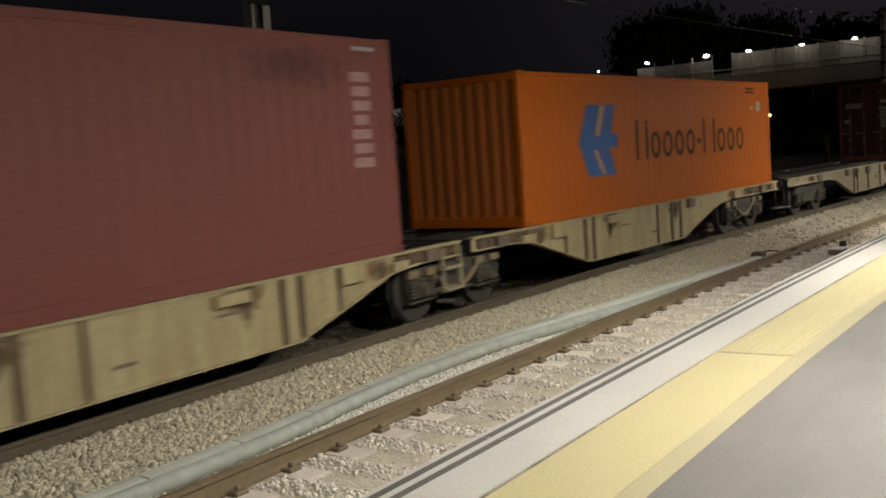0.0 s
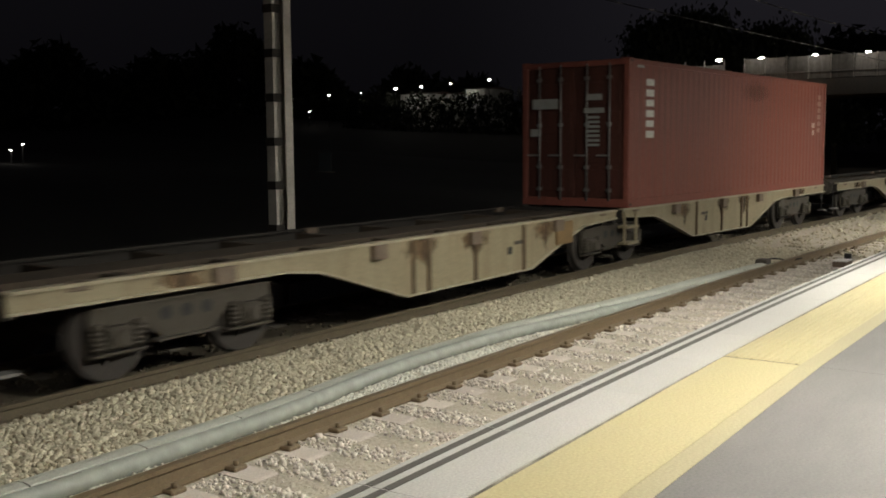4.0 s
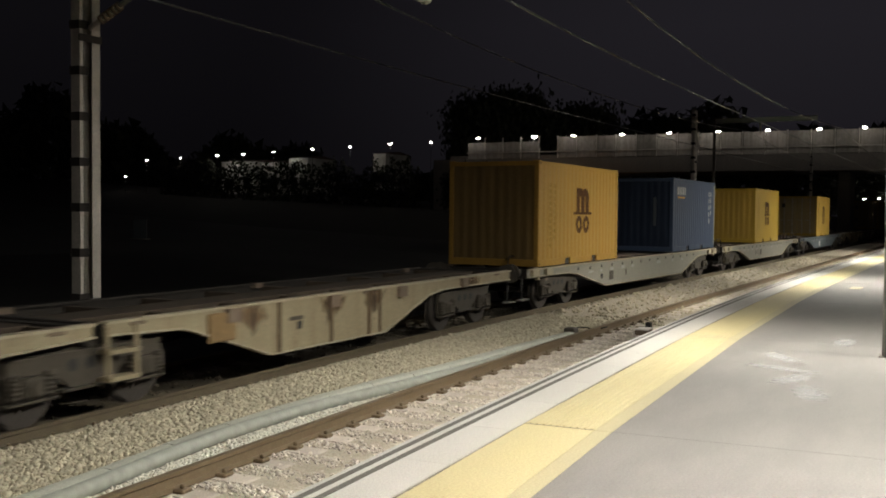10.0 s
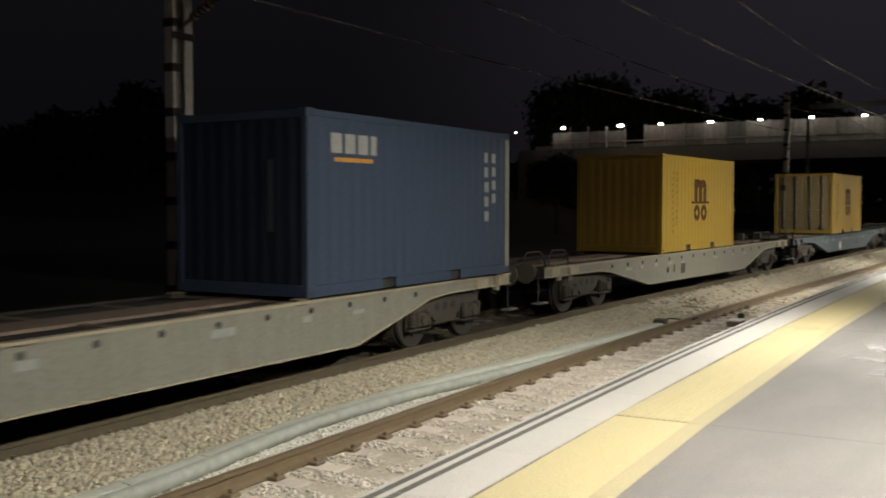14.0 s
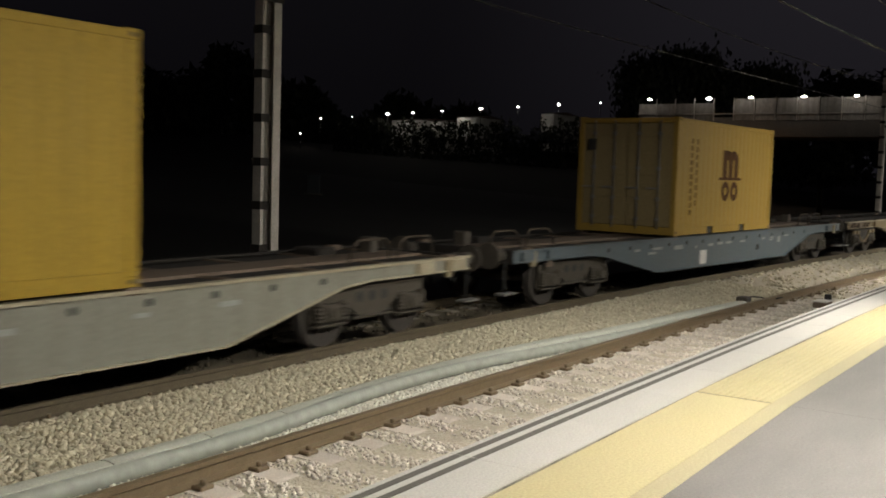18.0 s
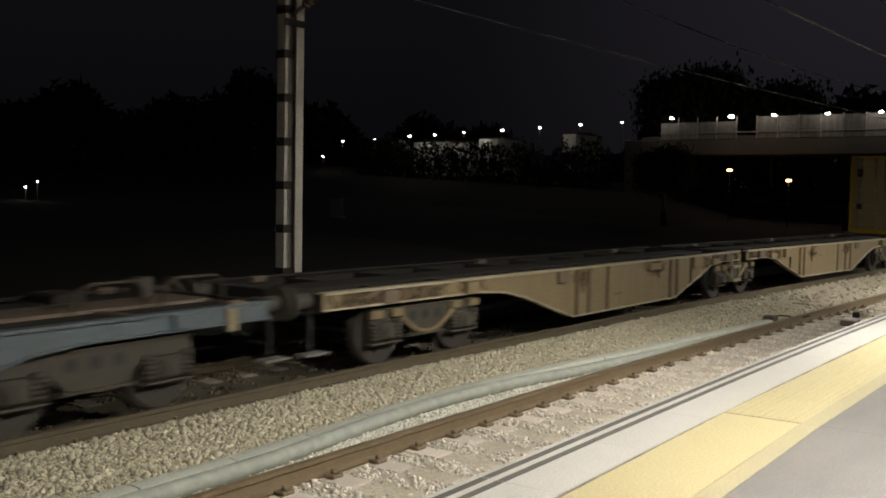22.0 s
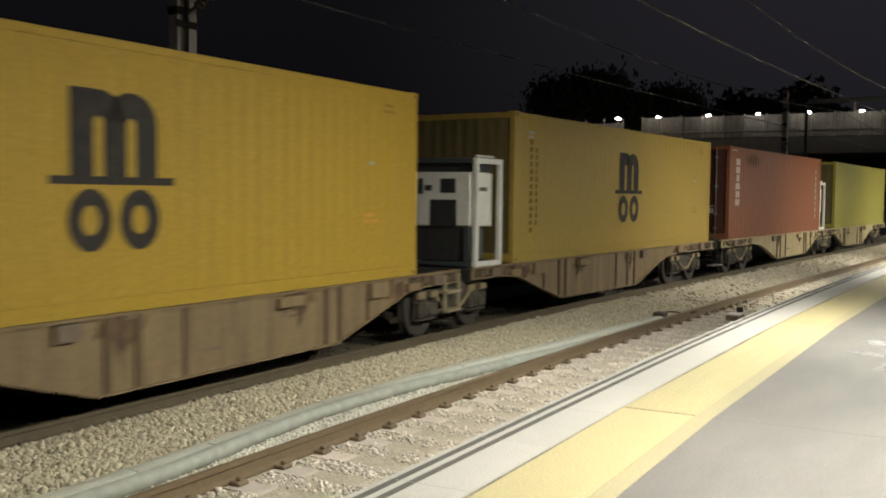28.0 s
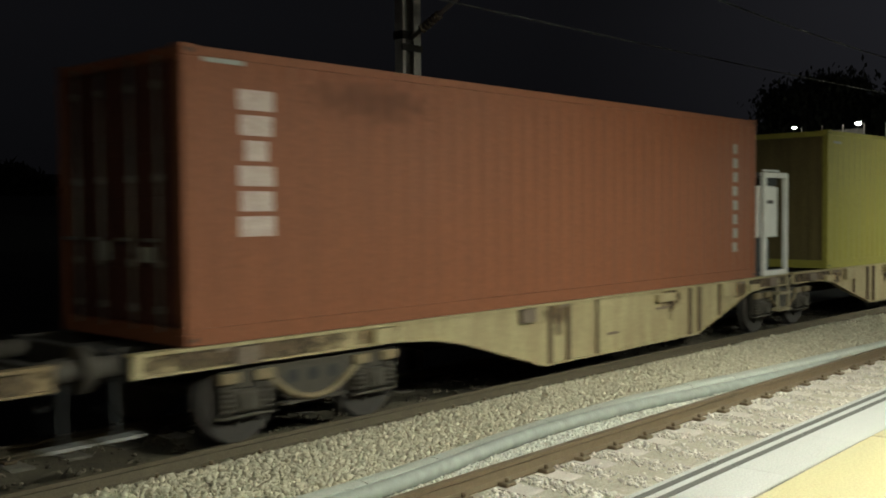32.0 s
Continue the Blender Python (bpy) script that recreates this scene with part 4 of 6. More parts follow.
def build_woods():
    """Far dark woods that hide the horizon: a ragged bank of leaf clumps."""
    rng = np.random.default_rng(11)
    n = 60000
    a = rng.uniform(radians(-12), radians(75), n)
    d = rng.uniform(150, 185, n)
    top = 11.0 + 4.0 * np.sin(a * 9.0) + 2.5 * np.sin(a * 31.0 + 1) + 1.5 * np.sin(a * 77.0)
    z = 1.0 + top * rng.uniform(0, 1, n) ** 0.6
    pos = np.stack([d * np.cos(a), d * np.sin(a), z], 1)
    w = rng.normal(size=(n, 3, 3)) * 0.6
    verts = (pos[:, None, :] + w).astype(np.float32)
    me = bpy.data.meshes.new("far_woods")
    me.from_pydata([tuple(v) for v in verts.reshape(-1, 3).tolist()], [], [(3 * k, 3 * k + 1, 3 * k + 2) for k in range(n)])
    me.materials.append(M["foliage"])
    tagged(new("far_woods", me), "dark far woods along the night horizon", "woods", kind="stuff")


def stones(name, seed, count, u0, u1, o0, o1, r0, r1, keep, mat="stone", heap=0.0):
    """Loose crushed stones: small uneven eight-cornered chips."""
    rng = np.random.default_rng(seed)
    base = np.array([(x, y, z) for x in (-1, 1) for y in (-1, 1) for z in (-1, 1)]) * 0.72
    tri = np.array([(0, 1, 3), (0, 3, 2), (4, 6, 7), (4, 7, 5), (0, 4, 5), (0, 5, 1), (2, 3, 7), (2, 7, 6), (0, 2, 6), (0, 6, 4), (1, 5, 7), (1, 7, 3)])
    u = rng.uniform(u0, u1, count)
    o = rng.uniform(o0, o1, count)
    ok = keep(u, o, rng)
    u, o = u[ok], o[ok]
    n = len(u)
    z = np.interp(o, [a for a, _ in BED], [b for _, b in BED])
    if heap:      # heaped up between the sleepers
        z = z + heap * (0.5 - 0.5 * np.cos(2 * np.pi * (u + 7.7) / 0.6))
    r = r0 + (r1 - r0) * rng.uniform(0, 1, n) ** 1.4
    a, on = np.radians(HEADING) - np.minimum(u, STRAIGHT) / RADIUS, np.maximum(0.0, u - STRAIGHT)
    pos = np.stack([CENTRE[0] - (RADIUS + o) * np.sin(a) + on * np.cos(a), CENTRE[1] + (RADIUS + o) * np.cos(a) + on * np.sin(a), z + r * rng.uniform(-0.35, 0.45, n)], 1)
    q = rng.normal(size=(n, 4))
    q /= np.linalg.norm(q, axis=1)[:, None]
    w, x, y, zz = q.T
    rot = np.stack([1 - 2 * (y * y + zz * zz), 2 * (x * y - w * zz), 2 * (x * zz + w * y), 2 * (x * y + w * zz), 1 - 2 * (x * x + zz * zz), 2 * (y * zz - w * x), 2 * (x * zz - w * y), 2 * (y * zz + w * x), 1 - 2 * (x * x + y * y)], 1).reshape(n, 3, 3)
    shape = base[None] * rng.uniform(0.55, 1.25, (n, 8, 1)) * rng.uniform(0.5, 1.35, (n, 1, 3)) * r[:, None, None]
    verts = np.einsum("nij,nkj->nki", rot, shape) + pos[:, None, :]
    faces = tri[None] + 8 * np.arange(n)[:, None, None]
    me = bpy.data.meshes.new(name)
    me.vertices.add(n * 8)
    me.vertices.foreach_set("co", verts.astype(np.float32).ravel())
    me.loops.add(n * 36)
    me.loops.foreach_set("vertex_index", faces.astype(np.int32).ravel())
    me.polygons.add(n * 12)
    me.polygons.foreach_set("loop_start", np.arange(0, n * 36, 3, dtype=np.int32))
    me.update(calc_edges=True)
    me.materials.append(M[mat])
    return tagged(new(name, me), "loose pale crushed stones of the track bed", "ballast", kind="stuff")


def build_stones():
    def mid(u, o, rng):
        c, p = trough_off(u), pipe_off(u)
        return ~((abs(o - c) < 0.115) & (u < 14.1)) & ~((abs(o - p) < 0.06) & (u < 10.4)) & ~((o > p) & (o < c) & (u < 10.4)) & ~(abs(o - 2.62) < 0.09)

    def strip(u, o, rng):
        return mid(u, o, rng) & (o < pipe_off(u))

    def shoulder(u, o, rng):
        return mid(u, o, rng) & (o > trough_off(u))

    def near(u, o, rng):
        phase = ((u + 7.7 + 0.3) % 0.6) - 0.3
        return ~((abs(phase) < 0.135) & (rng.uniform(size=len(u)) < 0.965)) & ~(abs(o - 2.62) < 0.09) & ~(abs(o - 0.88) < 0.09)

    def under(u, o, rng):
        phase = ((u + 7.7 + 0.3) % 0.6) - 0.3
        return ~(abs(o - 5.39) < 0.1) & ~(abs(o - 7.13) < 0.1) & ~((abs(phase) < 0.13) & (abs(o - TRACK2) < 1.3))

    stones("ballast_stones", 1, 62000, -5.5, 9.5, 3.3, 4.95, 0.013, 0.04, shoulder)
    stones("ballast_stones", 6, 16000, 9.5, 17, 2.9, 4.95, 0.02, 0.045, mid)
    stones("ballast_stones", 5, 13000, -6, 11, 2.69, 3.24, 0.012, 0.026, strip, "whitestone")
    stones("ballast_stones", 2, 30000, -6, 16, 0.02, 2.58, 0.009, 0.027, near, "paleston", 0.012)
    stones("ballast_stones", 3, 9000, 16, 60, 0.02, 5.0, 0.03, 0.06, near)
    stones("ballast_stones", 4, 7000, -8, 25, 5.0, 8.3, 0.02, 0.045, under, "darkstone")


def build_trackside():
    box_ob = new("track_magnet")
    boxes("case", "rusty", box_ob, (-0.22, 0.22, -0.13, 0.13, 0.02, 0.13), bevel=0.02)
    boxes("lid", "white", box_ob, (-0.23, 0.23, -0.14, 0.14, 0.13, 0.15), bevel=0.006)
    boxes("bracket", "rail", box_ob, (0.22, 0.32, -0.17, 0.17, 0.0, 0.05), bevel=0.005)
    boxes("terminal", "black", box_ob, (0.32, 0.42, -0.06, 0.06, 0.02, 0.24), bevel=0.01)
    box_ob.matrix_world = at(15.15, 1.75, -0.845)
    tagged(box_ob, "pale signal magnet box between the rails", "signal box")
    joint = new("cable_end_box")
    boxes("case", "grime", joint, (-0.14, 0.14, -0.11, 0.11, 0.0, 0.15), bevel=0.02)
    bm = bmesh.new()
    prev = Vector((0.1, 0, 0.08))
    for k in range(1, 9):
        nxt = Vector((0.1 + 0.11 * k, 0.05 * math.sin(k * 1.3) - 0.05 * k, 0.09 + 0.04 * math.sin(k * 0.8)))
        tube(bm, prev, nxt, 0.016, 6)
        prev = nxt
    part("cable", bm, "black", joint)
    joint.matrix_world = at(14.1, 2.95, -0.8)
    tagged(joint, "dark cable junction box at the end of the pipe", "junction box")
    for u, o, w in ((8.65, -0.9, 0.17), (19.7, -1.9, 0.4)):
        cover = sweep("access_cover", "yellowdull", [(o + 0.12, 0.001), (o + 0.12, 0.004), (o - 0.12, 0.004), (o - 0.12, 0.001)], u - w, u + w, 0.3)
        tagged(cover, "flat metal access cover set into the platform", "access cover", "access covers")


build_ground()
build_tracks()
build_pipes()
build_platform()
# a post for each lamp, the made-up one at 1.1 included
for lu, lo, _ in LAMPS:
    lamp_post(lu, lo)
build_overhead()
build_bridge()
build_far()
build_woods()
build_trackside()
build_stones()

# ---------------------------------------------------------------- freight train
# x runs towards the tail, y away from the platform, z from the top of the rails
HALF = 1.219
FLOOR = 1.17


def corrugated(length, z0, z1, depth=0.034, period=0.278):
    """A trapezoid-folded sheet in x and z, bulging to -y."""
    bm = bmesh.new()
    n = max(2, round(length / period))
    p = length / n
    xs = []
    for i in range(n):
        a = -length / 2 + i * p
        xs += [(a, 0), (a + 0.26 * p, 0), (a + 0.5 * p, depth), (a + 0.76 * p, depth)]
    xs.append((length / 2, 0))
    lo = [bm.verts.new((x, y, z0)) for x, y in xs]
    hi = [bm.verts.new((x, y, z1)) for x, y in xs]
    for i in range(len(xs) - 1):
        bm.faces.new((lo[i], lo[i + 1], hi[i + 1], hi[i]))
    return bm


def turned(bm, turn, move):
    bmesh.ops.rotate(bm, verts=bm.verts, matrix=Matrix.Rotation(radians(turn), 3, "Z"))
    bmesh.ops.translate(bm, verts=bm.verts, vec=move)
    return bm


def container(length, height, mat, doors, label, group="containers on the train", end_mat=""):
    """doors: -1 at the head end, 1 at the tail end."""
    ob = new("shipping_container")
    h, w = length / 2, HALF
    for side in (-1, 1):
        bm = turned(corrugated(length - 0.24, 0.16, height - 0.10, 0.010), 0 if side < 0 else 180, (0, side * (w - 0.012), 0))
        part("side_wall", bm, mat, ob)
        spans = ((-h + 0.15, h - 0.15),) if length > 7 else ((-h + 0.15, -1.2), (-0.84, 0.84), (1.2, h - 0.15))
        for xa, xb in spans:
            boxes("bottom_rail", mat, ob, (xa, xb, side * w - 0.03 * (side > 0), side * w + 0.03 * (side < 0), 0.0, 0.165), bevel=0.006)
        if length < 7:
            for xa in (-1.02, 1.02):
                boxes("fork_pocket", "black", ob, (xa - 0.18, xa + 0.18, side * (w - 0.06) - 0.01, side * (w - 0.06) + 0.01, 0.0, 0.13))
        boxes("top_rail", mat, ob, (-h + 0.15, h - 0.15, side * w - 0.05 * (side > 0), side * w + 0.05 * (side < 0), height - 0.11, height - 0.015), bevel=0.006)
        for end in (-1, 1):
            x0, x1 = sorted((end * h, end * (h - 0.14)))
            y0, y1 = sorted((side * w, side * (w - 0.12)))
            boxes("corner_post", mat, ob, (x0, x1, y0, y1, 0.115, height - 0.115), bevel=0.01)
            for z in (0.0, height - 0.118):
                x0, x1 = sorted((end * (h + 0.004), end * (h - 0.178)))
                y0, y1 = sorted((side * (w + 0.004), side * (w - 0.162)))
                boxes("corner_casting", mat, ob, (x0, x1, y0, y1, z, z + 0.118), bevel=0.012)
    for x in (-h + 0.087, h - 0.087):
        for z in (0.059, height - 0.059):
            bm = bmesh.new()
            tube(bm, (x, -w - 0.0045, z), (x, -w - 0.001, z), 0.036, 10)
            bmesh.ops.scale(bm, verts=bm.verts, vec=(1.0, 1.0, 0.75), space=Matrix.Translation((0, 0, -z)))
            part("casting_hole", bm, "black", ob)
    bm = corrugated(length - 0.2, -w + 0.04, w - 0.04, 0.02, 0.21)
    bmesh.ops.rotate(bm, verts=bm.verts, matrix=Matrix.Rotation(radians(-90), 3, "X"))
    bmesh.ops.translate(bm, verts=bm.verts, vec=(0, 0, height - 0.03))
    part("roof", bm, mat, ob)
    boxes("floor_frame", "deck", ob, (-h + 0.14, h - 0.14, -w + 0.06, w - 0.06, 0.06, 0.14))
    # closed end
    e = -doors
    # the end wall's light or shade comes from its toned copy of the paint
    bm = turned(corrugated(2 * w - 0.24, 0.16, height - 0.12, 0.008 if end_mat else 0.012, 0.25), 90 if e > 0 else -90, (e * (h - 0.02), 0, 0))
    part("end_wall", bm, end_mat or {"orange": "shadeorange", "blue": "shadeblue", "amber": "shadeamber", "amberb": "lityellow"}.get(mat, mat), ob)
    for z0, z1 in ((0.0, 0.17), (height - 0.13, height - 0.02)):
        for s in (-1, 1):
            x0, x1 = sorted((s * h, s * (h - 0.08)))
            boxes("end_rail", mat, ob, (x0, x1, -w + 0.12, w - 0.12, z0, z1), bevel=0.006)
    # doors
    e = doors
    # red and rust doors carry their shade in a darker copy of the paint
    dmat = {"amberb": "dulldoor", "amber": "dulldoor", "amberc": "dulldoor", "red": "shadered", "rust": "shadered"}.get(mat, mat)
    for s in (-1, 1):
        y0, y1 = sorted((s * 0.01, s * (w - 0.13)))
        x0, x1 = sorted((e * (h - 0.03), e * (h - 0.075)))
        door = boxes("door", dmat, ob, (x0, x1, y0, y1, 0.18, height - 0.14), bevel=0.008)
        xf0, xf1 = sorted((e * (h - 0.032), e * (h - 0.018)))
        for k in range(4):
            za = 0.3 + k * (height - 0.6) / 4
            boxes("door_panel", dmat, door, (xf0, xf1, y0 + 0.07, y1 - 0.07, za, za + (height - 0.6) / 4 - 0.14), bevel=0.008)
        for yy in (0.3, 0.8):
            bm = bmesh.new()
            tube(bm, (e * (h + 0.012), s * yy, 0.12), (e * (h + 0.012), s * yy, height - 0.08), 0.018, 8)
            for zz in (0.3, 0.75, height * 0.55, height - 0.4):
                box(bm, min(e * h, e * (h + 0.03)), max(e * h, e * (h + 0.03)), s * yy - 0.05, s * yy + 0.05, zz, zz + 0.07)
            box(bm, min(e * (h + 0.01), e * (h + 0.035)), max(e * (h + 0.01), e * (h + 0.035)), s * yy - 0.02, s * yy + 0.28, 1.0, 1.035)
            part("lock_rod", bm, "rod", door, "galvanised lock rod")
    return tagged(ob, label, "container", group)


def soot(ob, x, z):
    """A ragged dark run of soot below the top rail, on the platform side."""
    st = boxes("soot_stain", "sootstain", ob, (-1.2, 1.2, -0.0008, 0.0008, -0.3, 0.3))
    st.matrix_local = pose(x, -HALF + 0.006, z)


def side_marks(ob, mat, name, rects, label=""):
    """Flat marks on the platform side: x from the middle, z from the bottom."""
    bm = bmesh.new()
    for x0, x1, z0, z1 in rects:
        box(bm, x0, x1, -HALF + 0.007, -HALF + 0.011, z0, z1)
    return part(name, bm, mat, ob, label)


def end_marks(ob, mat, name, x, rects, label=""):
    for y0, y1, z0, z1 in rects:
        boxes(name, mat, ob, (x - 0.003, x + 0.003, y0, y1, z0, z1), label=label)


def fish_belly(ob, mat, outline, ribs, half=1.21):
    for side in (-1, 1):
        bm = bmesh.new()
        y0, y1 = sorted((side * (half - 0.03), side * (half - 0.045)))
        prism(bm, outline, y0, y1)
        # the far beam and its flange are near-black: shade put into their colour
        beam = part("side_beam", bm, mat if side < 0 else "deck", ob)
        # flanges along the edge of the plate
        bm = bmesh.new()
        top = max(z for _, z in outline)
        for (xa, za), (xb, zb) in zip(outline, outline[1:] + outline[:1]):
            if abs(xa - xb) < 0.02:
                continue
            v = [(xa, za), (xb, zb), (xb, zb + 0.022), (xa, za + 0.022)] if min(za, zb) < top - 0.02 else [(xa, za - 0.03), (xb, zb - 0.03), (xb, zb + 0.004), (xa, za + 0.004)]
            f0, f1 = sorted((side * (half + 0.012), side * (half - 0.12)))
            prism(bm, v, f0, f1)
        # near flange mostly paler than its beam: lamplight on the edge, painted
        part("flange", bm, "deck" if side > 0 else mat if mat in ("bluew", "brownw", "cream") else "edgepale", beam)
        for x, wd in ribs:
            zb = below(outline, x) + 0.02
            bm = bmesh.new()
            f0, f1 = sorted((side * (half + 0.004), side * (half - 0.03)))
            box(bm, x - wd / 2, x + wd / 2, f0, f1, zb, top - 0.03, 0.006)
            part("rib", bm, "ribbrown", beam)


def below(outline, x):
    z = 9.0
    for (xa, za), (xb, zb) in zip(outline, outline[1:] + outline[:1]):
        if abs(xa - xb) > 0.001 and min(xa, xb) <= x <= max(xa, xb):
            z = min(z, za + (zb - za) * (x - xa) / (xb - xa))
    return z


SPINNING = []
WHEEL_R = 0.46


def bogie(ob, x, shade="bogie", arc=""):
    bg = new("bogie")
    bg.parent = ob
    bg.matrix_local = pose(x, 0, RAIL2_Z - DATUM)
    outline = [(-1.24, 0.60), (-1.2, 0.78), (-0.5, 0.80), (-0.4, 0.85), (0.4, 0.85), (0.5, 0.80), (1.2, 0.78), (1.24, 0.60), (0.60, 0.58), (0.50, 0.50), (0.26, 0.33), (-0.26, 0.33), (-0.50, 0.50), (-0.60, 0.58)]
    for s in (-1, 1):
        bm = bmesh.new()
        y0, y1 = sorted((s * 1.0, s * 1.05))
        prism(bm, outline, y0, y1)
        f0, f1 = sorted((s * 0.97, s * 1.09))
        box(bm, -0.44, 0.44, f0, f1, 0.335, 0.365)
        box(bm, -1.2, 1.2, f0, f1, 0.755, 0.785)
        part("side_frame", bm, shade, bg)
        for k in (-0.28, 0.0, 0.28):
            bm = bmesh.new()
            tube(bm, (k, s * 1.05, 0.62), (k, s * 1.055, 0.62), 0.075, 14)
            part("frame_hole", bm, "black", bg)
        for k in (-1, 1):
            bm = bmesh.new()
            box(bm, k * 0.9 - 0.16, k * 0.9 + 0.16, min(s * 0.99, s * 1.14), max(s * 0.99, s * 1.14), 0.34, 0.58, 0.035)
            tube(bm, (k * 0.9, s * 1.1, 0.46), (k * 0.9, s * 1.19, 0.46), 0.105, 14, 0.085)
            box(bm, k * 0.9 - 0.34, k * 0.9 + 0.34, min(s * 0.99, s * 1.10), max(s * 0.99, s * 1.10), 0.285, 0.32, 0.01)
            part("axle_box", bm, shade, bg)
            boxes("axle_guard", shade, bg, (k * 0.9 - 0.33, k * 0.9 + 0.33, min(s * 0.98, s * 1.01), max(s * 0.98, s * 1.01), 0.33, 0.76))
            for d in (-0.25, 0.25):
                bm = bmesh.new()
                for q in range(5):
                    tube(bm, (k * 0.9 + d, s * 1.07, 0.36 + 0.05 * q), (k * 0.9 + d, s * 1.07, 0.39 + 0.05 * q), 0.07, 10)
                tube(bm, (k * 0.9 + d, s * 1.07, 0.33), (k * 0.9 + d, s * 1.07, 0.62), 0.06, 8)
                part("spring", bm, shade, bg)
    if arc:
        bm = bmesh.new()
        bent(bm, [(0.6 * q / 6, -1.09, 0.38 + 0.27 * (q / 6) ** 2) for q in range(-6, 7)], 0.035)
        part("spring_arc", bm, "creamb", bg, "pale painted bent bar")
        for q in (-1.12, -0.68, 0.68, 1.12):
            boxes("dust_cover", "creamb", bg, (q - 0.12, q + 0.12, -1.12, -1.05, 0.65, 0.76), bevel=0.01)
    bm = bmesh.new()
    box(bm, -0.3, 0.3, -1.0, 1.0, 0.5, 0.76, 0.02)
    tube(bm, (0, 0, 0.7), (0, 0, 0.95), 0.28, 14)
    part("bolster", bm, shade, bg)
    for k in (-1, 1):
        bm = bmesh.new()
        tube(bm, (0, -1.08, 0), (0, 1.08, 0), 0.085, 10)
        for s in (-1, 1):
            tube(bm, (0, s * 0.80, 0), (0, s * 0.83, 0), WHEEL_R + 0.028, 28)
            tube(bm, (0, s * 0.83, 0), (0, s * 0.93, 0), WHEEL_R, 28)
            tube(bm, (0, s * 0.90, 0), (0, s * 0.965, 0), WHEEL_R - 0.09, 28, 0.17)
            for q in range(6):
                a = q * math.pi / 3
                box(bm, 0.26 * math.cos(a) - 0.03, 0.26 * math.cos(a) + 0.03, min(s * 0.93, s * 0.955), max(s * 0.93, s * 0.955), 0.26 * math.sin(a) - 0.03, 0.26 * math.sin(a) + 0.03)
        ws = part("wheelset", bm, "wheel", bg)
        ws.matrix_local = pose(k * 0.9, 0, WHEEL_R)
        SPINNING.append((ws, k * 0.9))
    return bg


def buffer_pair(ob, x, out):
    for s in (-1, 1):
        bm = bmesh.new()
        tube(bm, (x, s * 0.95, 1.05), (x + out * 0.38, s * 0.95, 1.05), 0.10, 12)
        tube(bm, (x + out * 0.38, s * 0.95, 1.05), (x + out * 0.42, s * 0.95, 1.05), 0.22, 16)
        part("buffer", bm, "grime", ob)
    bm = bmesh.new()
    tube(bm, (x, 0, 0.98), (x + out * 0.5, 0, 0.93), 0.06, 8)
    part("coupler", bm, "grime", ob)
    bm = bmesh.new()
    bent(bm, [(x, -0.28, 0.98), (x + out * 0.2, -0.29, 0.9), (x + out * 0.32, -0.27, 0.66), (x + out * 0.42, -0.24, 0.58), (x + out * 0.5, -0.2, 0.66)], 0.022)
    part("air_hose", bm, "black", ob)
    # shunter's step
    bm = bmesh.new()
    bx = x + out * 0.12
    box(bm, bx - 0.015, bx + 0.015, -1.10, -1.08, 0.43, 0.95)
    part("step_hanger", bm, "black", ob)
    boxes("step_plate", "rod", ob, (bx - 0.2, bx + 0.2, -1.22, -1.04, 0.40, 0.43))


def deck_frame(ob, x0, x1, mat, bars="rusty", plate=True):
    for y in (-0.32, 0.26):
        boxes("centre_beam", bars, ob, (x0, x1, y, y + 0.06, 0.78, 1.07))
    boxes("walkway_plate", bars, ob, (x0, x1, -0.34, 0.34, 1.072, 1.115))
    n = int((x1 - x0) / 1.5)
    for i in range(n + 1):
        x = x0 + 0.1 + (x1 - x0 - 0.2) * i / n
        boxes("cross_member", bars, ob, (x - 0.06, x + 0.06, -1.17, 1.17, 0.96, 1.10))
    if plate:
        boxes("deck_plate", "deck", ob, (x0, x1, -1.165, 1.165, 1.05, 1.075))
    for x in (x0, x1):
        boxes("end_sill", mat, ob, (x - 0.06, x + 0.06, -1.17, 1.17, 0.90, 1.14), bevel=0.01)


Z1 = -DATUM           # world height 0 in train height


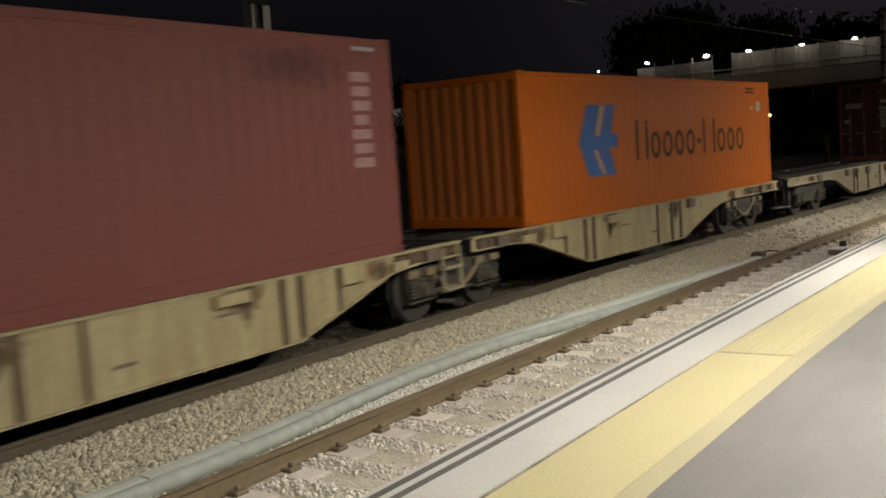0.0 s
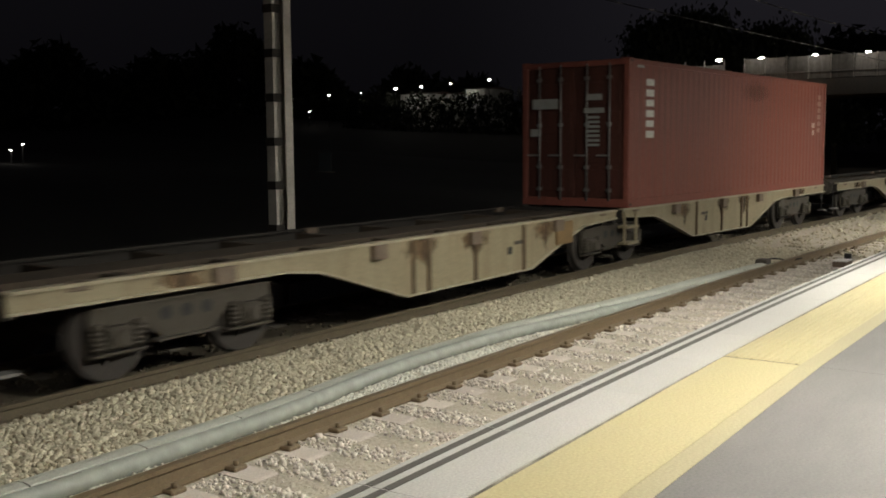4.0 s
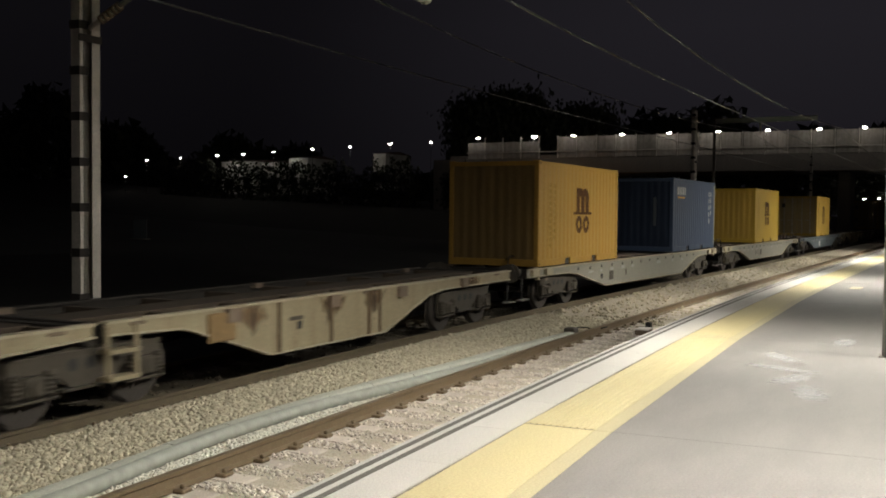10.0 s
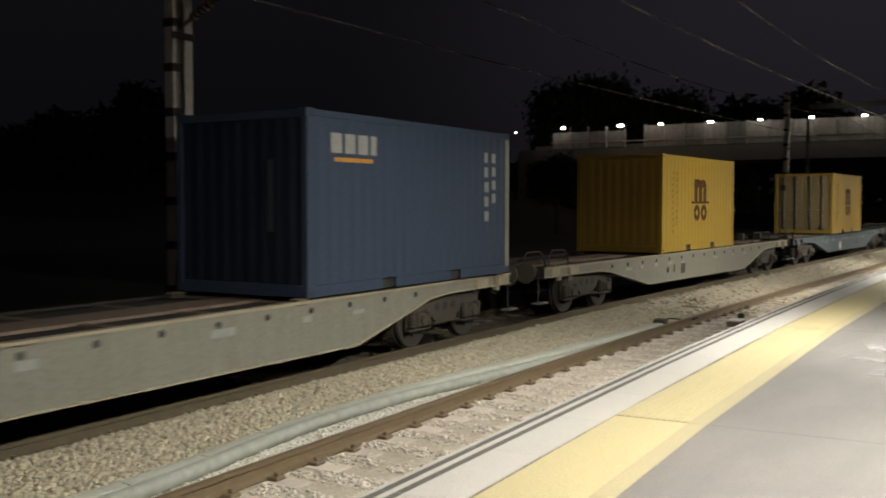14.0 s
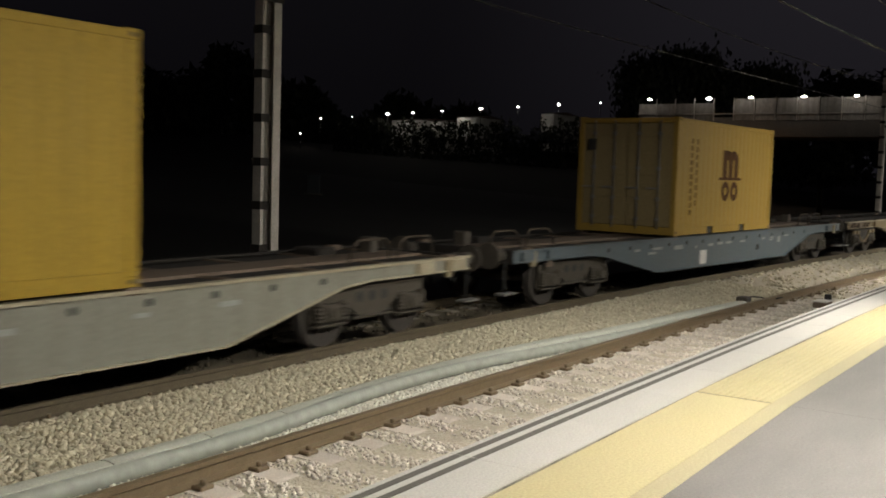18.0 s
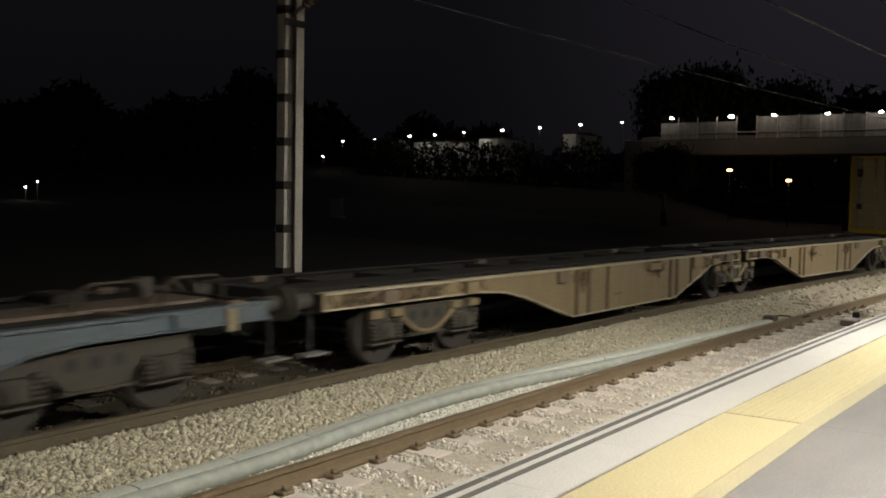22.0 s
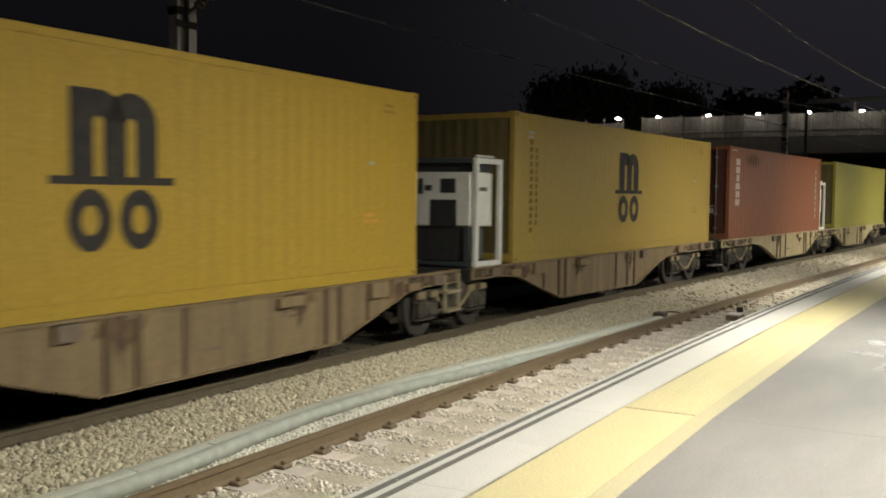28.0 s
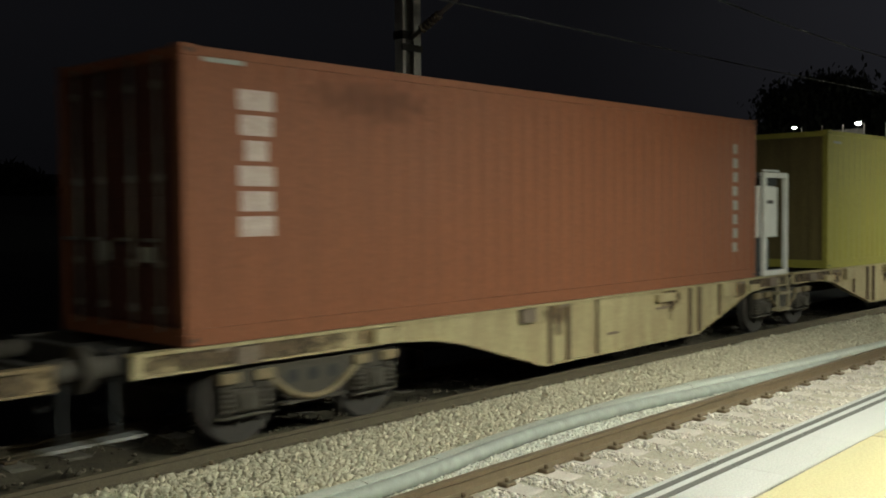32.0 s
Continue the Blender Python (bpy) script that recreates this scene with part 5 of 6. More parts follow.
def wagon_half(kind, joint, mat, bracket):
    """Half of an articulated wagon, its loading length about x = 0; joint: -1 at the head end, 1 at the tail end."""
    ob = new("container_wagon")
    j = -joint           # direction from the joint to the outer end
    if kind == 1:
        prof = [(-1.5, 0.12), (-0.3, 0.12), (0.3, 0.06), (0.9, -0.13), (2.2, -0.50), (6.5, -0.52), (8.1, -0.06), (8.7, 0.06), (9.4, 0.11), (12.75, 0.11)]
        x_joint, ribs = -1.5, [(1.38, 0.05), (2.1, 0.09), (2.42, 0.09), (5.2, 0.055), (5.92, 0.09), (6.36, 0.08)]
    else:
        prof = [(-0.05, 0.17), (1.3, 0.12), (2.0, -0.08), (3.2, -0.45), (6.6, -0.47), (8.3, 0.05), (8.9, 0.12), (12.45, 0.12)]
        x_joint, ribs = -0.15, [(3.42, 0.07), (4.85, 0.07), (6.05, 0.07), (6.42, 0.05)]
    out = [(p, z) for p, z in prof] + [(prof[-1][0], 0.34), (prof[0][0], 0.34)]
    base = -6.1
    outline = [(j * (base + p), z + Z1) for p, z in out]
    fish_belly(ob, mat, outline, [(j * (base + p), wdt) for p, wdt in ribs])
    xs = sorted((j * (base + prof[0][0] + 0.05), j * (base + prof[-1][0] - 0.05)))
    deck_frame(ob, xs[0], xs[1], "deck", "deck" if kind == 1 else "darkbrown", plate=False)
    outer = j * (base + prof[-1][0])
    buffer_pair(ob, outer, j)
    bogie(ob, j * (base + (10.5 if kind == 1 else 10.3)), arc=mat if kind == 1 else "")
    if joint > 0:
        bogie(ob, base * j + j * x_joint, arc=mat if kind == 1 else "")
    # spigots and pockets on the side
    for p in (0.5, 6.0, 11.7):
        x = j * (base + p)
        for s in (-1, 1):
            boxes("spigot_plate", "rusty", ob, (x - 0.12, x + 0.12, s * 1.13 - 0.07, s * 1.13 + 0.07, 1.08, 1.168), bevel=0.01)
    if (kind == 2 and joint < 0) or (kind == 1 and joint > 0):
        bm = bmesh.new()
        x = j * (base + (0.2 if kind == 2 else -1.2))
        for dx in (-0.24, 0.24):
            box(bm, x + dx - 0.025, x + dx + 0.025, -1.24, -1.20, 0.46, 1.1)
        for z in (0.46, 0.78):
            box(bm, x - 0.24, x + 0.24, -1.28, -1.08, z, z + 0.05)
        part("side_ladder", bm, "pale", ob, "pale painted step ladder")
    rnd = random.Random(kind * 7 + joint + len(mat))
    if kind == 1:
        for p, w in ((11.4, 1.3), (-0.6, 0.8)):
            st = boxes("rust_stain", "endgrime", ob, (-w, w, -0.001, 0.001, -0.1, 0.1))
            st.matrix_local = pose(j * (base + p), -1.188, 0.22 + Z1)
    if bracket:
        zb = below(outline, j * (base + 2.05)) - 0.03
        x0, x1 = sorted((j * (base + 1.78), j * (base + 2.36)))
        boxes("cast_bracket", "ochre", ob, (x0, x1, -1.235, -1.178, zb, 0.27 + Z1), bevel=0.02, label="ochre-stained cast bracket")
    spots = (0.5, 3.1, 6.1, 9.6) if kind == 1 else (2.75, 4.85, 6.2, 10.4)
    for p in spots:
        for tone, wide, tall in (("stain", 0.55, 0.27), ("darkstain", 0.2, 0.36)):
            x = j * (base + p) + rnd.uniform(-0.1, 0.1)
            low, top = below(outline, x) + 0.03, 0.3 + Z1
            c = top - 0.12 if tone == "stain" else top - 0.2
            c = max(c, low + 0.05)
            bm = bmesh.new()
            d = 0.002 if tone == "stain" else 0.004
            box(bm, -wide, wide, -0.001, 0.001, max(-tall, low - c), min(tall, top - c))
            st = part("rust_stain", bm, tone, ob)
            st.matrix_local = pose(x, -1.180 - d, c)
    return ob


def wagon_long(mat):
    ob = new("container_wagon")
    pts = [(-9.5, 0.10), (-6.9, 0.10), (-6.3, 0.05), (-3.9, -0.41), (4.3, -0.45), (6.4, 0.05), (7.0, 0.10), (9.5, 0.10), (9.5, 0.31), (-9.5, 0.31)]
    fish_belly(ob, mat, [(x, z + Z1) for x, z in pts], [])
    deck_frame(ob, -9.45, 9.45, "deck")
    buffer_pair(ob, -9.5, -1)
    buffer_pair(ob, 9.5, 1)
    bogie(ob, -7.2)
    bogie(ob, 7.2)
    for e in (-1, 1):
        for a, b in ((9.35, 8.35), (8.2, 7.2)):
            bm = bmesh.new()
            bent(bm, [(e * a, -0.6, 1.05), (e * (a - 0.03), -0.6, 1.33), (e * (a - 0.14), -0.6, 1.42), (e * (b + 0.28), -0.6, 1.42), (e * (b + 0.14), -0.6, 1.35), (e * b, -0.6, 1.05)], 0.021)
            part("hand_hoop", bm, "darkbrown", ob, "bent rusty hand rail")
        boxes("end_stanchion", "grime", ob, (e * 8.9 - 0.1, e * 8.9 + 0.1, 0.2, 0.45, 1.08, 1.36), bevel=0.02)
        boxes("end_bracket", "pale", ob, (e * 8.9 - 0.07, e * 8.9 + 0.07, -1.235, -1.16, 0.84, 1.1), bevel=0.008)
        boxes("brake_box", "deck", ob, (e * 8.0 - 0.25, e * 8.0 + 0.2, 0.4, 0.9, 1.08, 1.22), bevel=0.03)
    for x in (-9.0, -3.0, 3.0, 9.0):
        for s in (-1, 1):
            boxes("spigot_plate", "rusty", ob, (x - 0.12, x + 0.12, s * 1.13 - 0.07, s * 1.13 + 0.07, 1.08, 1.168), bevel=0.01)
    return ob


TRAIN = []              # thing, metres behind the head mark


def put(ob, sigma, z=0.0):
    TRAIN.append((ob, sigma, z))
    return ob


WAGONS = "wagons of the freight train"
halves = [  # kind, joint, middle of the loading length, paint, label
    (1, 1, -0.3, "cream", "cream fish-belly wagon carrying a dark red container"),
    (1, -1, 14.95, "cream", "cream fish-belly wagon carrying an orange container"),
    (2, 1, 28.45, "pale", "pale empty fish-belly container wagon"),
    (2, -1, 40.8, "pale", "pale fish-belly wagon carrying a red container"),
    (2, 1, 54.5, "pale", "pale empty fish-belly container wagon with rusty ribs"),
    (2, -1, 66.75, "pale", "pale empty fish-belly wagon ahead of a grey one"),
    (1, 1, 140.3, "creamb", "cream empty fish-belly wagon with rust stains"),
    (1, -1, 155.6, "creamb", "cream empty fish-belly wagon ahead of a yellow container"),
    (1, 1, 169.5, "brownw", "brown-stained cream wagon under a yellow container"),
    (1, -1, 184.9, "brownw", "brown-stained cream wagon under a refrigerated container"),
    (1, 1, 198.7, "cream", "cream fish-belly wagon under a rust-red container"),
    (1, -1, 213.8, "cream", "cream fish-belly wagon under a lemon container"),
]
for kind, joint, sigma, mat, label in halves:
    tagged(put(wagon_half(kind, joint, mat, sigma in (28.45, 66.75)), sigma), label, "freight wagon", WAGONS)
for sigma, mat, label in ((83.4, "greyw", "long grey flat wagon with two short containers"), (103.6, "greyw", "long grey flat wagon with one yellow container"), (123.6, "bluew", "long blue-grey flat wagon with one yellow container")):
    tagged(put(wagon_long(mat), sigma), label, "freight wagon", WAGONS)

F20, F40, STD, HIGH = 6.058, 12.192, 2.591, 2.896
boxes_on_train = dict(
    a=(F40, HIGH, "redb", -1, -0.28, "dark oxide-red forty-foot container with white marks"),
    b=(F40, STD, "orange", 1, 15.0, "bright orange forty-foot container with a blue emblem"),
    d=(F40, HIGH, "red", -1, 40.9, "oxide-red corrugated forty-foot container with white marks"),
    m1=(F20, STD, "amber", 1, 77.45, "amber twenty-foot container with a black emblem"),
    blue=(F20, STD, "blue", 1, 89.4, "dark blue twenty-foot container with white marks"),
    m2=(F20, STD, "amberb", 1, 103.6, "yellow twenty-foot container with a black emblem"),
    m3=(F20, STD, "amberc", -1, 123.45, "yellow twenty-foot container with its doors facing forward"),
    i=(F40, HIGH, "amberb", -1, 169.5, "yellow forty-foot container with a black emblem"),
    j=(F40, HIGH, "amberd", 1, 184.9, "yellow refrigerated container behind a white generator"),
    k=(F40, HIGH, "rust", -1, 198.7, "rust-red forty-foot container with upright white marks"),
    l=(F40, HIGH, "lemon", 1, 213.8, "lemon-yellow refrigerated container behind a white generator"),
)
BOX = {}
for key, (ln, ht, mat, doors, sigma, label) in boxes_on_train.items():
    # j and l get the olive end with its shade in the colour
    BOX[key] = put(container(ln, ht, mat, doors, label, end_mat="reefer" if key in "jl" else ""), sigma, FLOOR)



# ---------------------------------------------------------------- marks, emblems, generators


def emblem(ob, cx, w, z0, z1, mat):
    """Three uprights under a cap, a foot bar and two hollow blocks."""
    h = z1 - z0
    zm = z0 + 0.46 * h
    k = 0.35 * w
    t = 0.18 * w
    rects = [(cx - k, cx - k + t, zm, z1), (cx - t / 2, cx + t / 2, zm, z1 - 0.2 * h), (cx + k - t, cx + k, zm, z1 - 0.2 * h)]
    top = side_marks(ob, mat, "emblem", [(cx - w / 2, cx + w / 2, zm - 0.045 * h, zm + 0.01)], "dark emblem of bars and rings")
    for r in rects:
        side_marks(top, mat, "emblem_bar", [r])
    for c in ((-k + t / 2) / 2, (k - t / 2) / 2):
        bm = bmesh.new()
        ro, ri, zc = (k - t / 2) / 2 + t / 2, (k - t / 2) / 2 - t / 2, z1 - 0.2 * h
        rise = 0.2 * h
        rows = []
        for q in range(11):
            cq, sq = math.cos(math.pi * q / 10), math.sin(math.pi * q / 10)
            rows.append([bm.verts.new((cx + c + r * cq, y, zc + v * sq)) for r, v, y in ((ro, rise, -HALF + 0.0065), (ri, rise - 0.9 * t, -HALF + 0.0065), (ri, rise - 0.9 * t, -HALF + 0.0105), (ro, rise, -HALF + 0.0105))])
        for p, q in zip(rows, rows[1:]):
            for m in range(4):
                bm.faces.new((p[m], p[(m + 1) % 4], q[(m + 1) % 4], q[m]))
        bm.faces.new(rows[0])
        bm.faces.new(rows[-1][::-1])
        part("emblem_arch", bm, mat, top)
    for c in (-0.2 * w, 0.2 * w):
        ring_mark(top, mat, "emblem_ring", cx + c - 0.17 * w, cx + c + 0.17 * w, z0, z0 + 0.39 * h, 0.1 * w)


def ring_mark(ob, mat, name, a, b, lo, hi, t, n=20):
    """A flat oval ring on the platform side."""
    bm = bmesh.new()
    cx, cz, rx, rz = (a + b) / 2, (lo + hi) / 2, (b - a) / 2, (hi - lo) / 2
    loops = []
    for y in (-HALF + 0.007, -HALF + 0.011):
        for d in (0.0, t):
            loops.append([bm.verts.new((cx + (rx - d) * math.cos(2 * math.pi * k / n), y, cz + (rz - d) * math.sin(2 * math.pi * k / n))) for k in range(n)])
    for p, q in ((0, 1), (1, 3), (3, 2), (2, 0)):
        for k in range(n):
            m = (k + 1) % n
            bm.faces.new((loops[p][k], loops[p][m], loops[q][m], loops[q][k]))
    return part(name, bm, mat, ob)


def bar_column(ob, mat, x0, x1, z0, z1, n, seed, name="marking"):
    rnd = random.Random(seed)
    step = (z1 - z0) / n
    for k in range(n):
        za = z0 + k * step
        side_marks(ob, mat, name, [(x0 + rnd.uniform(0, 0.15) * (x1 - x0), x1 - rnd.uniform(0, 0.2) * (x1 - x0), za, za + step * 0.68)])


def small_rows(ob, mat, x0, x1, z0, rows, seed):
    rnd = random.Random(seed)
    for k in range(rows):
        side_marks(ob, mat, "data_line", [(x0, x0 + (x1 - x0) * rnd.uniform(0.55, 1.0), z0 - 0.09 * k, z0 - 0.09 * k + 0.05)])


def orange_marks(ob):
    for side in ([(-4.12, 1.34), (-3.98, 1.62), (-3.78, 2.02), (-2.68, 2.02), (-2.87, 1.47), (-2.62, 1.47), (-2.62, 1.34)],
                 [(-4.12, 1.34), (-2.62, 1.34), (-2.62, 1.21), (-2.95, 1.21), (-2.74, 0.70), (-3.80, 0.70), (-3.98, 1.04)]):
        bm = bmesh.new()
        prism(bm, side, -HALF + 0.007, -HALF + 0.011)
        part("emblem", bm, "bluemark", ob, "blue arrow-shaped emblem")
    for slash in ([(-3.52, 1.44), (-3.34, 1.44), (-3.08, 2.0), (-3.28, 2.0)], [(-3.6, 1.18), (-3.44, 1.18), (-3.14, 0.72), (-3.3, 0.72)]):
        bm = bmesh.new()
        prism(bm, slash, -HALF + 0.0045, -HALF + 0.0105)
        part("emblem_slash", bm, "paleorange", ob, "pale slash across the emblem")
    x = -1.82
    t = 0.115
    for wdt, lo, hi, kind in ((0.56, 0.92, 1.72, "pair"), (0.46, 0.92, 1.48, "ring"), (0.48, 0.92, 1.48, "ring"), (0.46, 0.92, 1.48, "ring"), (0.48, 0.92, 1.48, "ring"), (0.22, 1.15, 1.26, "bar"), (0.46, 0.92, 1.72, "stem"), (0.115, 0.92, 1.72, "stem"), (0.5, 0.92, 1.48, "ring"), (0.46, 0.92, 1.48, "ring"), (0.48, 0.92, 1.48, "ring")):
        if kind == "pair":
            side_marks(ob, "brownmark", "name_bar", [(x, x + t, lo, hi)])
            side_marks(ob, "brownmark", "name_bar", [(x + wdt - t, x + wdt, lo, hi)])
        elif kind == "ring":
            ring_mark(ob, "brownmark", "name_ring", x, x + wdt, lo, hi, 0.1)
        else:
            side_marks(ob, "brownmark", "name_bar", [(x, x + (wdt if kind == "bar" else t), lo, hi)])
        x += wdt + 0.13
    small_rows(ob, "brownmark", 4.4, 5.1, 2.38, 2, 5)
    side_marks(ob, "greymark", "sticker", [(5.15, 5.4, 1.85, 2.08), (4.75, 4.87, 1.9, 1.98)])


def white_marks(ob, x0, x1, z0, z1, n, mat="white"):
    step = (z1 - z0) / n
    for k in range(n):
        za = z1 - (k + 1) * step
        w = (x1 - x0)
        shape = [(0.0, 1.0, 0.62, 1.0), (0.0, 1.0, 0.0, 0.4)]
        side_marks(ob, mat, "name_bar", [(x0 + a * w, x0 + b * w, za + c * step * 0.84, za + d * step * 0.84) for a, b, c, d in shape])


white_marks(BOX["d"], -5.35, -5.01, 1.36, 2.58, 3)
bar_column(BOX["d"], "rosemark", 5.34, 5.66, 1.5, 2.6, 6, 1)
bar_column(BOX["d"], "pinkmark", 4.9, 5.15, 1.42, 1.82, 2, 2)
small_rows(BOX["d"], "greymark", -5.75, -5.3, 2.72, 1, 3)
end_marks(BOX["d"], "greymark", "placard", -6.096 - 0.04, [(0.35, 0.95, 1.95, 2.15), (0.75, 1.0, 1.4, 1.55), (-0.65, -0.3, 2.1, 2.22), (-0.7, -0.25, 1.85, 1.95)] + [(-0.6, -0.3, 1.2 + 0.09 * k, 1.25 + 0.09 * k) for k in range(7)], "white placards")
bar_column(BOX["a"], "rosemark", 5.2, 5.62, 1.2, 2.5, 7, 4)
small_rows(BOX["a"], "greymark", 5.3, 5.8, 2.72, 1, 6)
orange_marks(BOX["b"])
emblem(BOX["m1"], 0.08, 1.36, 0.78, 1.98, "brownmark")
emblem(BOX["m2"], -0.04, 1.45, 0.80, 1.97, "brownmark")
emblem(BOX["m3"], 0.1, 1.4, 0.74, 1.95, "brownmark")
emblem(BOX["i"], -0.14, 1.7, 0.66, 2.34, "blackmark")
emblem(BOX["j"], -0.23, 1.72, 0.67, 2.32, "blackmark")
for key, z0, z1, mat in (("m1", 0.45, 2.1, "fadedmark"), ("m2", 0.5, 2.2, "fadedmark"), ("m3", 0.45, 2.2, "midmark")):
    bar_column(BOX[key], mat, -2.3, -2.16, z0, z1, 11, 7)
    bar_column(BOX[key], mat, -2.0, -1.88, z0 + 0.2, z1, 9, 8)
for key, mat in (("i", "fadedmark"), ("j", "midmark")):
    bar_column(BOX[key], mat, -5.44, -5.31, 0.56, 2.43, 13, 9)
    bar_column(BOX[key], mat, -5.2, -5.1, 0.71, 2.28, 11, 10)
for key in ("i", "j"):
    small_rows(BOX[key], "fadedmark", 5.1, 5.5, 2.6, 2, 12)
    small_rows(BOX[key], "orangemark" if key == "i" else "fadedmark", 4.6, 5.0, 0.95, 2, 13)
    small_rows(BOX[key], "greymark", 4.7, 4.95, 1.72, 1, 14)
end_marks(BOX["m3"], "black", "vent_plate", -3.029 - 0.04, [(0.75, 0.95, 1.85, 2.1)])
end_marks(BOX["i"], "black", "vent_plate", -6.096 - 0.04, [(0.75, 0.95, 2.1, 2.4)])
end_marks(BOX["i"], "black", "vent_plate", -6.096 - 0.04, [(0.75, 0.95, 0.9, 1.1)])
side_marks(BOX["blue"], "greymark", "name_bar", [(-2.48, -2.22, 2.0, 2.28), (-2.15, -1.9, 2.0, 2.28), (-1.82, -1.58, 2.0, 2.28), (-1.5, -1.36, 2.0, 2.28)])
side_marks(BOX["blue"], "orangemark", "name_line", [(-2.4, -1.45, 1.88, 1.94)])
bar_column(BOX["blue"], "greymark", 2.04, 2.22, 0.97, 2.28, 5, 15)
bar_column(BOX["blue"], "greymark", 2.34, 2.5, 1.3, 2.26, 4, 16)
for ob in BOX["blue"].children:
    if ob.name.startswith("corner_post") and max(v.co.x for v in ob.data.vertices) > 0:
        ob.data.materials[0] = M["greyw"]
end_marks(BOX["blue"], "tank", "placard", -3.029 - 0.004, [(-0.62, -0.52, 0.9, 1.9)])
for n, wide in enumerate((0.22, 0.2, 0.14, 0.22, 0.2, 0.22)):
    side_marks(BOX["k"], "pinkmark", "name_bar", [(-5.23 - wide, -5.23 + wide, 2.307 - 0.253 * n, 2.51 - 0.253 * n)])
soot(BOX["d"], 0.6, 2.46)
soot(BOX["k"], -3.6, 2.5)
soot(BOX["a"], 4.2, 2.47)
bar_column(BOX["k"], "greymark", 5.18, 5.38, 0.5, 2.5, 8, 17)
small_rows(BOX["k"], "greymark", -5.85, -5.1, 2.74, 1, 18)
end_marks(BOX["k"], "greymark", "placard", -6.096 - 0.04, [(-0.75, -0.5, 0.8, 0.95), (0.1, 0.35, 0.8, 1.0)])
small_rows(BOX["j"], "greymark", -5.5, -5.25, 2.5, 2, 20)
small_rows(BOX["l"], "greymark", -5.8, -5.4, 2.62, 1, 19)


def generator():
    """A clip-on generator set: an open white frame round a housing over a dark tank; x from -0.5 to 0.5."""
    ob = new("generator_set")
    w, h, b = 1.17, 1.95, 0.5
    # far posts and side rails are dark: their dimness is put into the colour
    for x in (-b, b - 0.1):
        for y in (-w, w - 0.09):
            boxes("frame_post", "genset" if y < 0 else "tank", ob, (x, x + 0.1, y, y + 0.09, 0, h), bevel=0.01)
        for z in (0.0, h - 0.08):
            boxes("cross_rail", "tank", ob, (x, x + 0.09, -w + 0.09, w - 0.09, z, z + 0.08), bevel=0.01)
    for y in (-w, w - 0.09):
        for z in (0.0, h - 0.1):
            boxes("side_rail", "genset" if y < 0 else "tank", ob, (-b + 0.1, b - 0.1, y, y + 0.09, z, z + 0.1), bevel=0.01)
    boxes("housing", "genset", ob, (-b - 0.01, b - 0.26, -w + 0.12, w - 0.12, 0.72, 1.7), bevel=0.03)
    boxes("side_louvre", "genset", ob, (b - 0.25, b - 0.2, -w + 0.12, -w + 0.5, 0.72, 1.68), bevel=0.01)
    boxes("top_grille", "black", ob, (-b + 0.12, b - 0.16, -w + 0.14, w - 0.14, 1.7, 1.86), bevel=0.02)
    boxes("tank", "tank", ob, (-b + 0.14, b - 0.16, -w + 0.3, w - 0.14, 0.1, 0.69), bevel=0.04)
    boxes("corner_pillar", "tank", ob, (-b + 0.0, -b + 0.12, -w + 0.13, -w + 0.27, 0.08, 0.71), bevel=0.01)
    boxes("skirt", "black", ob, (-b + 0.05, -b + 0.1, -w + 0.28, w - 0.14, 0.1, 0.71))
    f = -b - 0.01
    boxes("recess", "black", ob, (f - 0.004, f + 0.02, -0.76, -0.2, 0.725, 1.2))
    boxes("control_panel", "black", ob, (f - 0.008, f + 0.02, -0.74, -0.42, 1.32, 1.58), bevel=0.006)
    for y0, z0, dy, dz in ((-0.05, 1.3, 0.11, 0.28), (-0.24, 1.36, 0.15, 0.1), (0.12, 1.14, 0.11, 0.1), (0.7, 0.8, 0.25, 0.07)):
        boxes("label_plate", "black", ob, (f - 0.004, f + 0.02, y0, y0 + dy, z0, z0 + dz))
    boxes("maker_strip", "grime", ob, (f - 0.004, f + 0.02, 0.16, 0.62, 1.33, 1.4))
    boxes("maker_strip", "grime", ob, (-0.34, 0.1, -w + 0.115, -w + 0.14, 1.36, 1.43))
    boxes("lifting_bar", "genset", ob, (-0.3, 0.35, -w + 0.1, -w + 0.16, h + 0.02, h + 0.06), bevel=0.008)
    return tagged(ob, "white-framed diesel generator set with a dark fuel tank", "generator", "generator sets")


put(generator(), 184.9 - 6.97, FLOOR)
put(generator(), 213.8 - 8.3, FLOOR)


def beam_details(ob, spots):
    """Small plates, stencils and pockets on the platform side of a wagon's beam."""
    for name, x0, x1, z0, z1, m in spots:
        boxes(name, m, ob, (x0, x1, -1.262 if name == "pocket" else -1.187, -1.176, z0 + Z1, z1 + Z1), bevel=0.004 if name == "pocket" else 0.0)


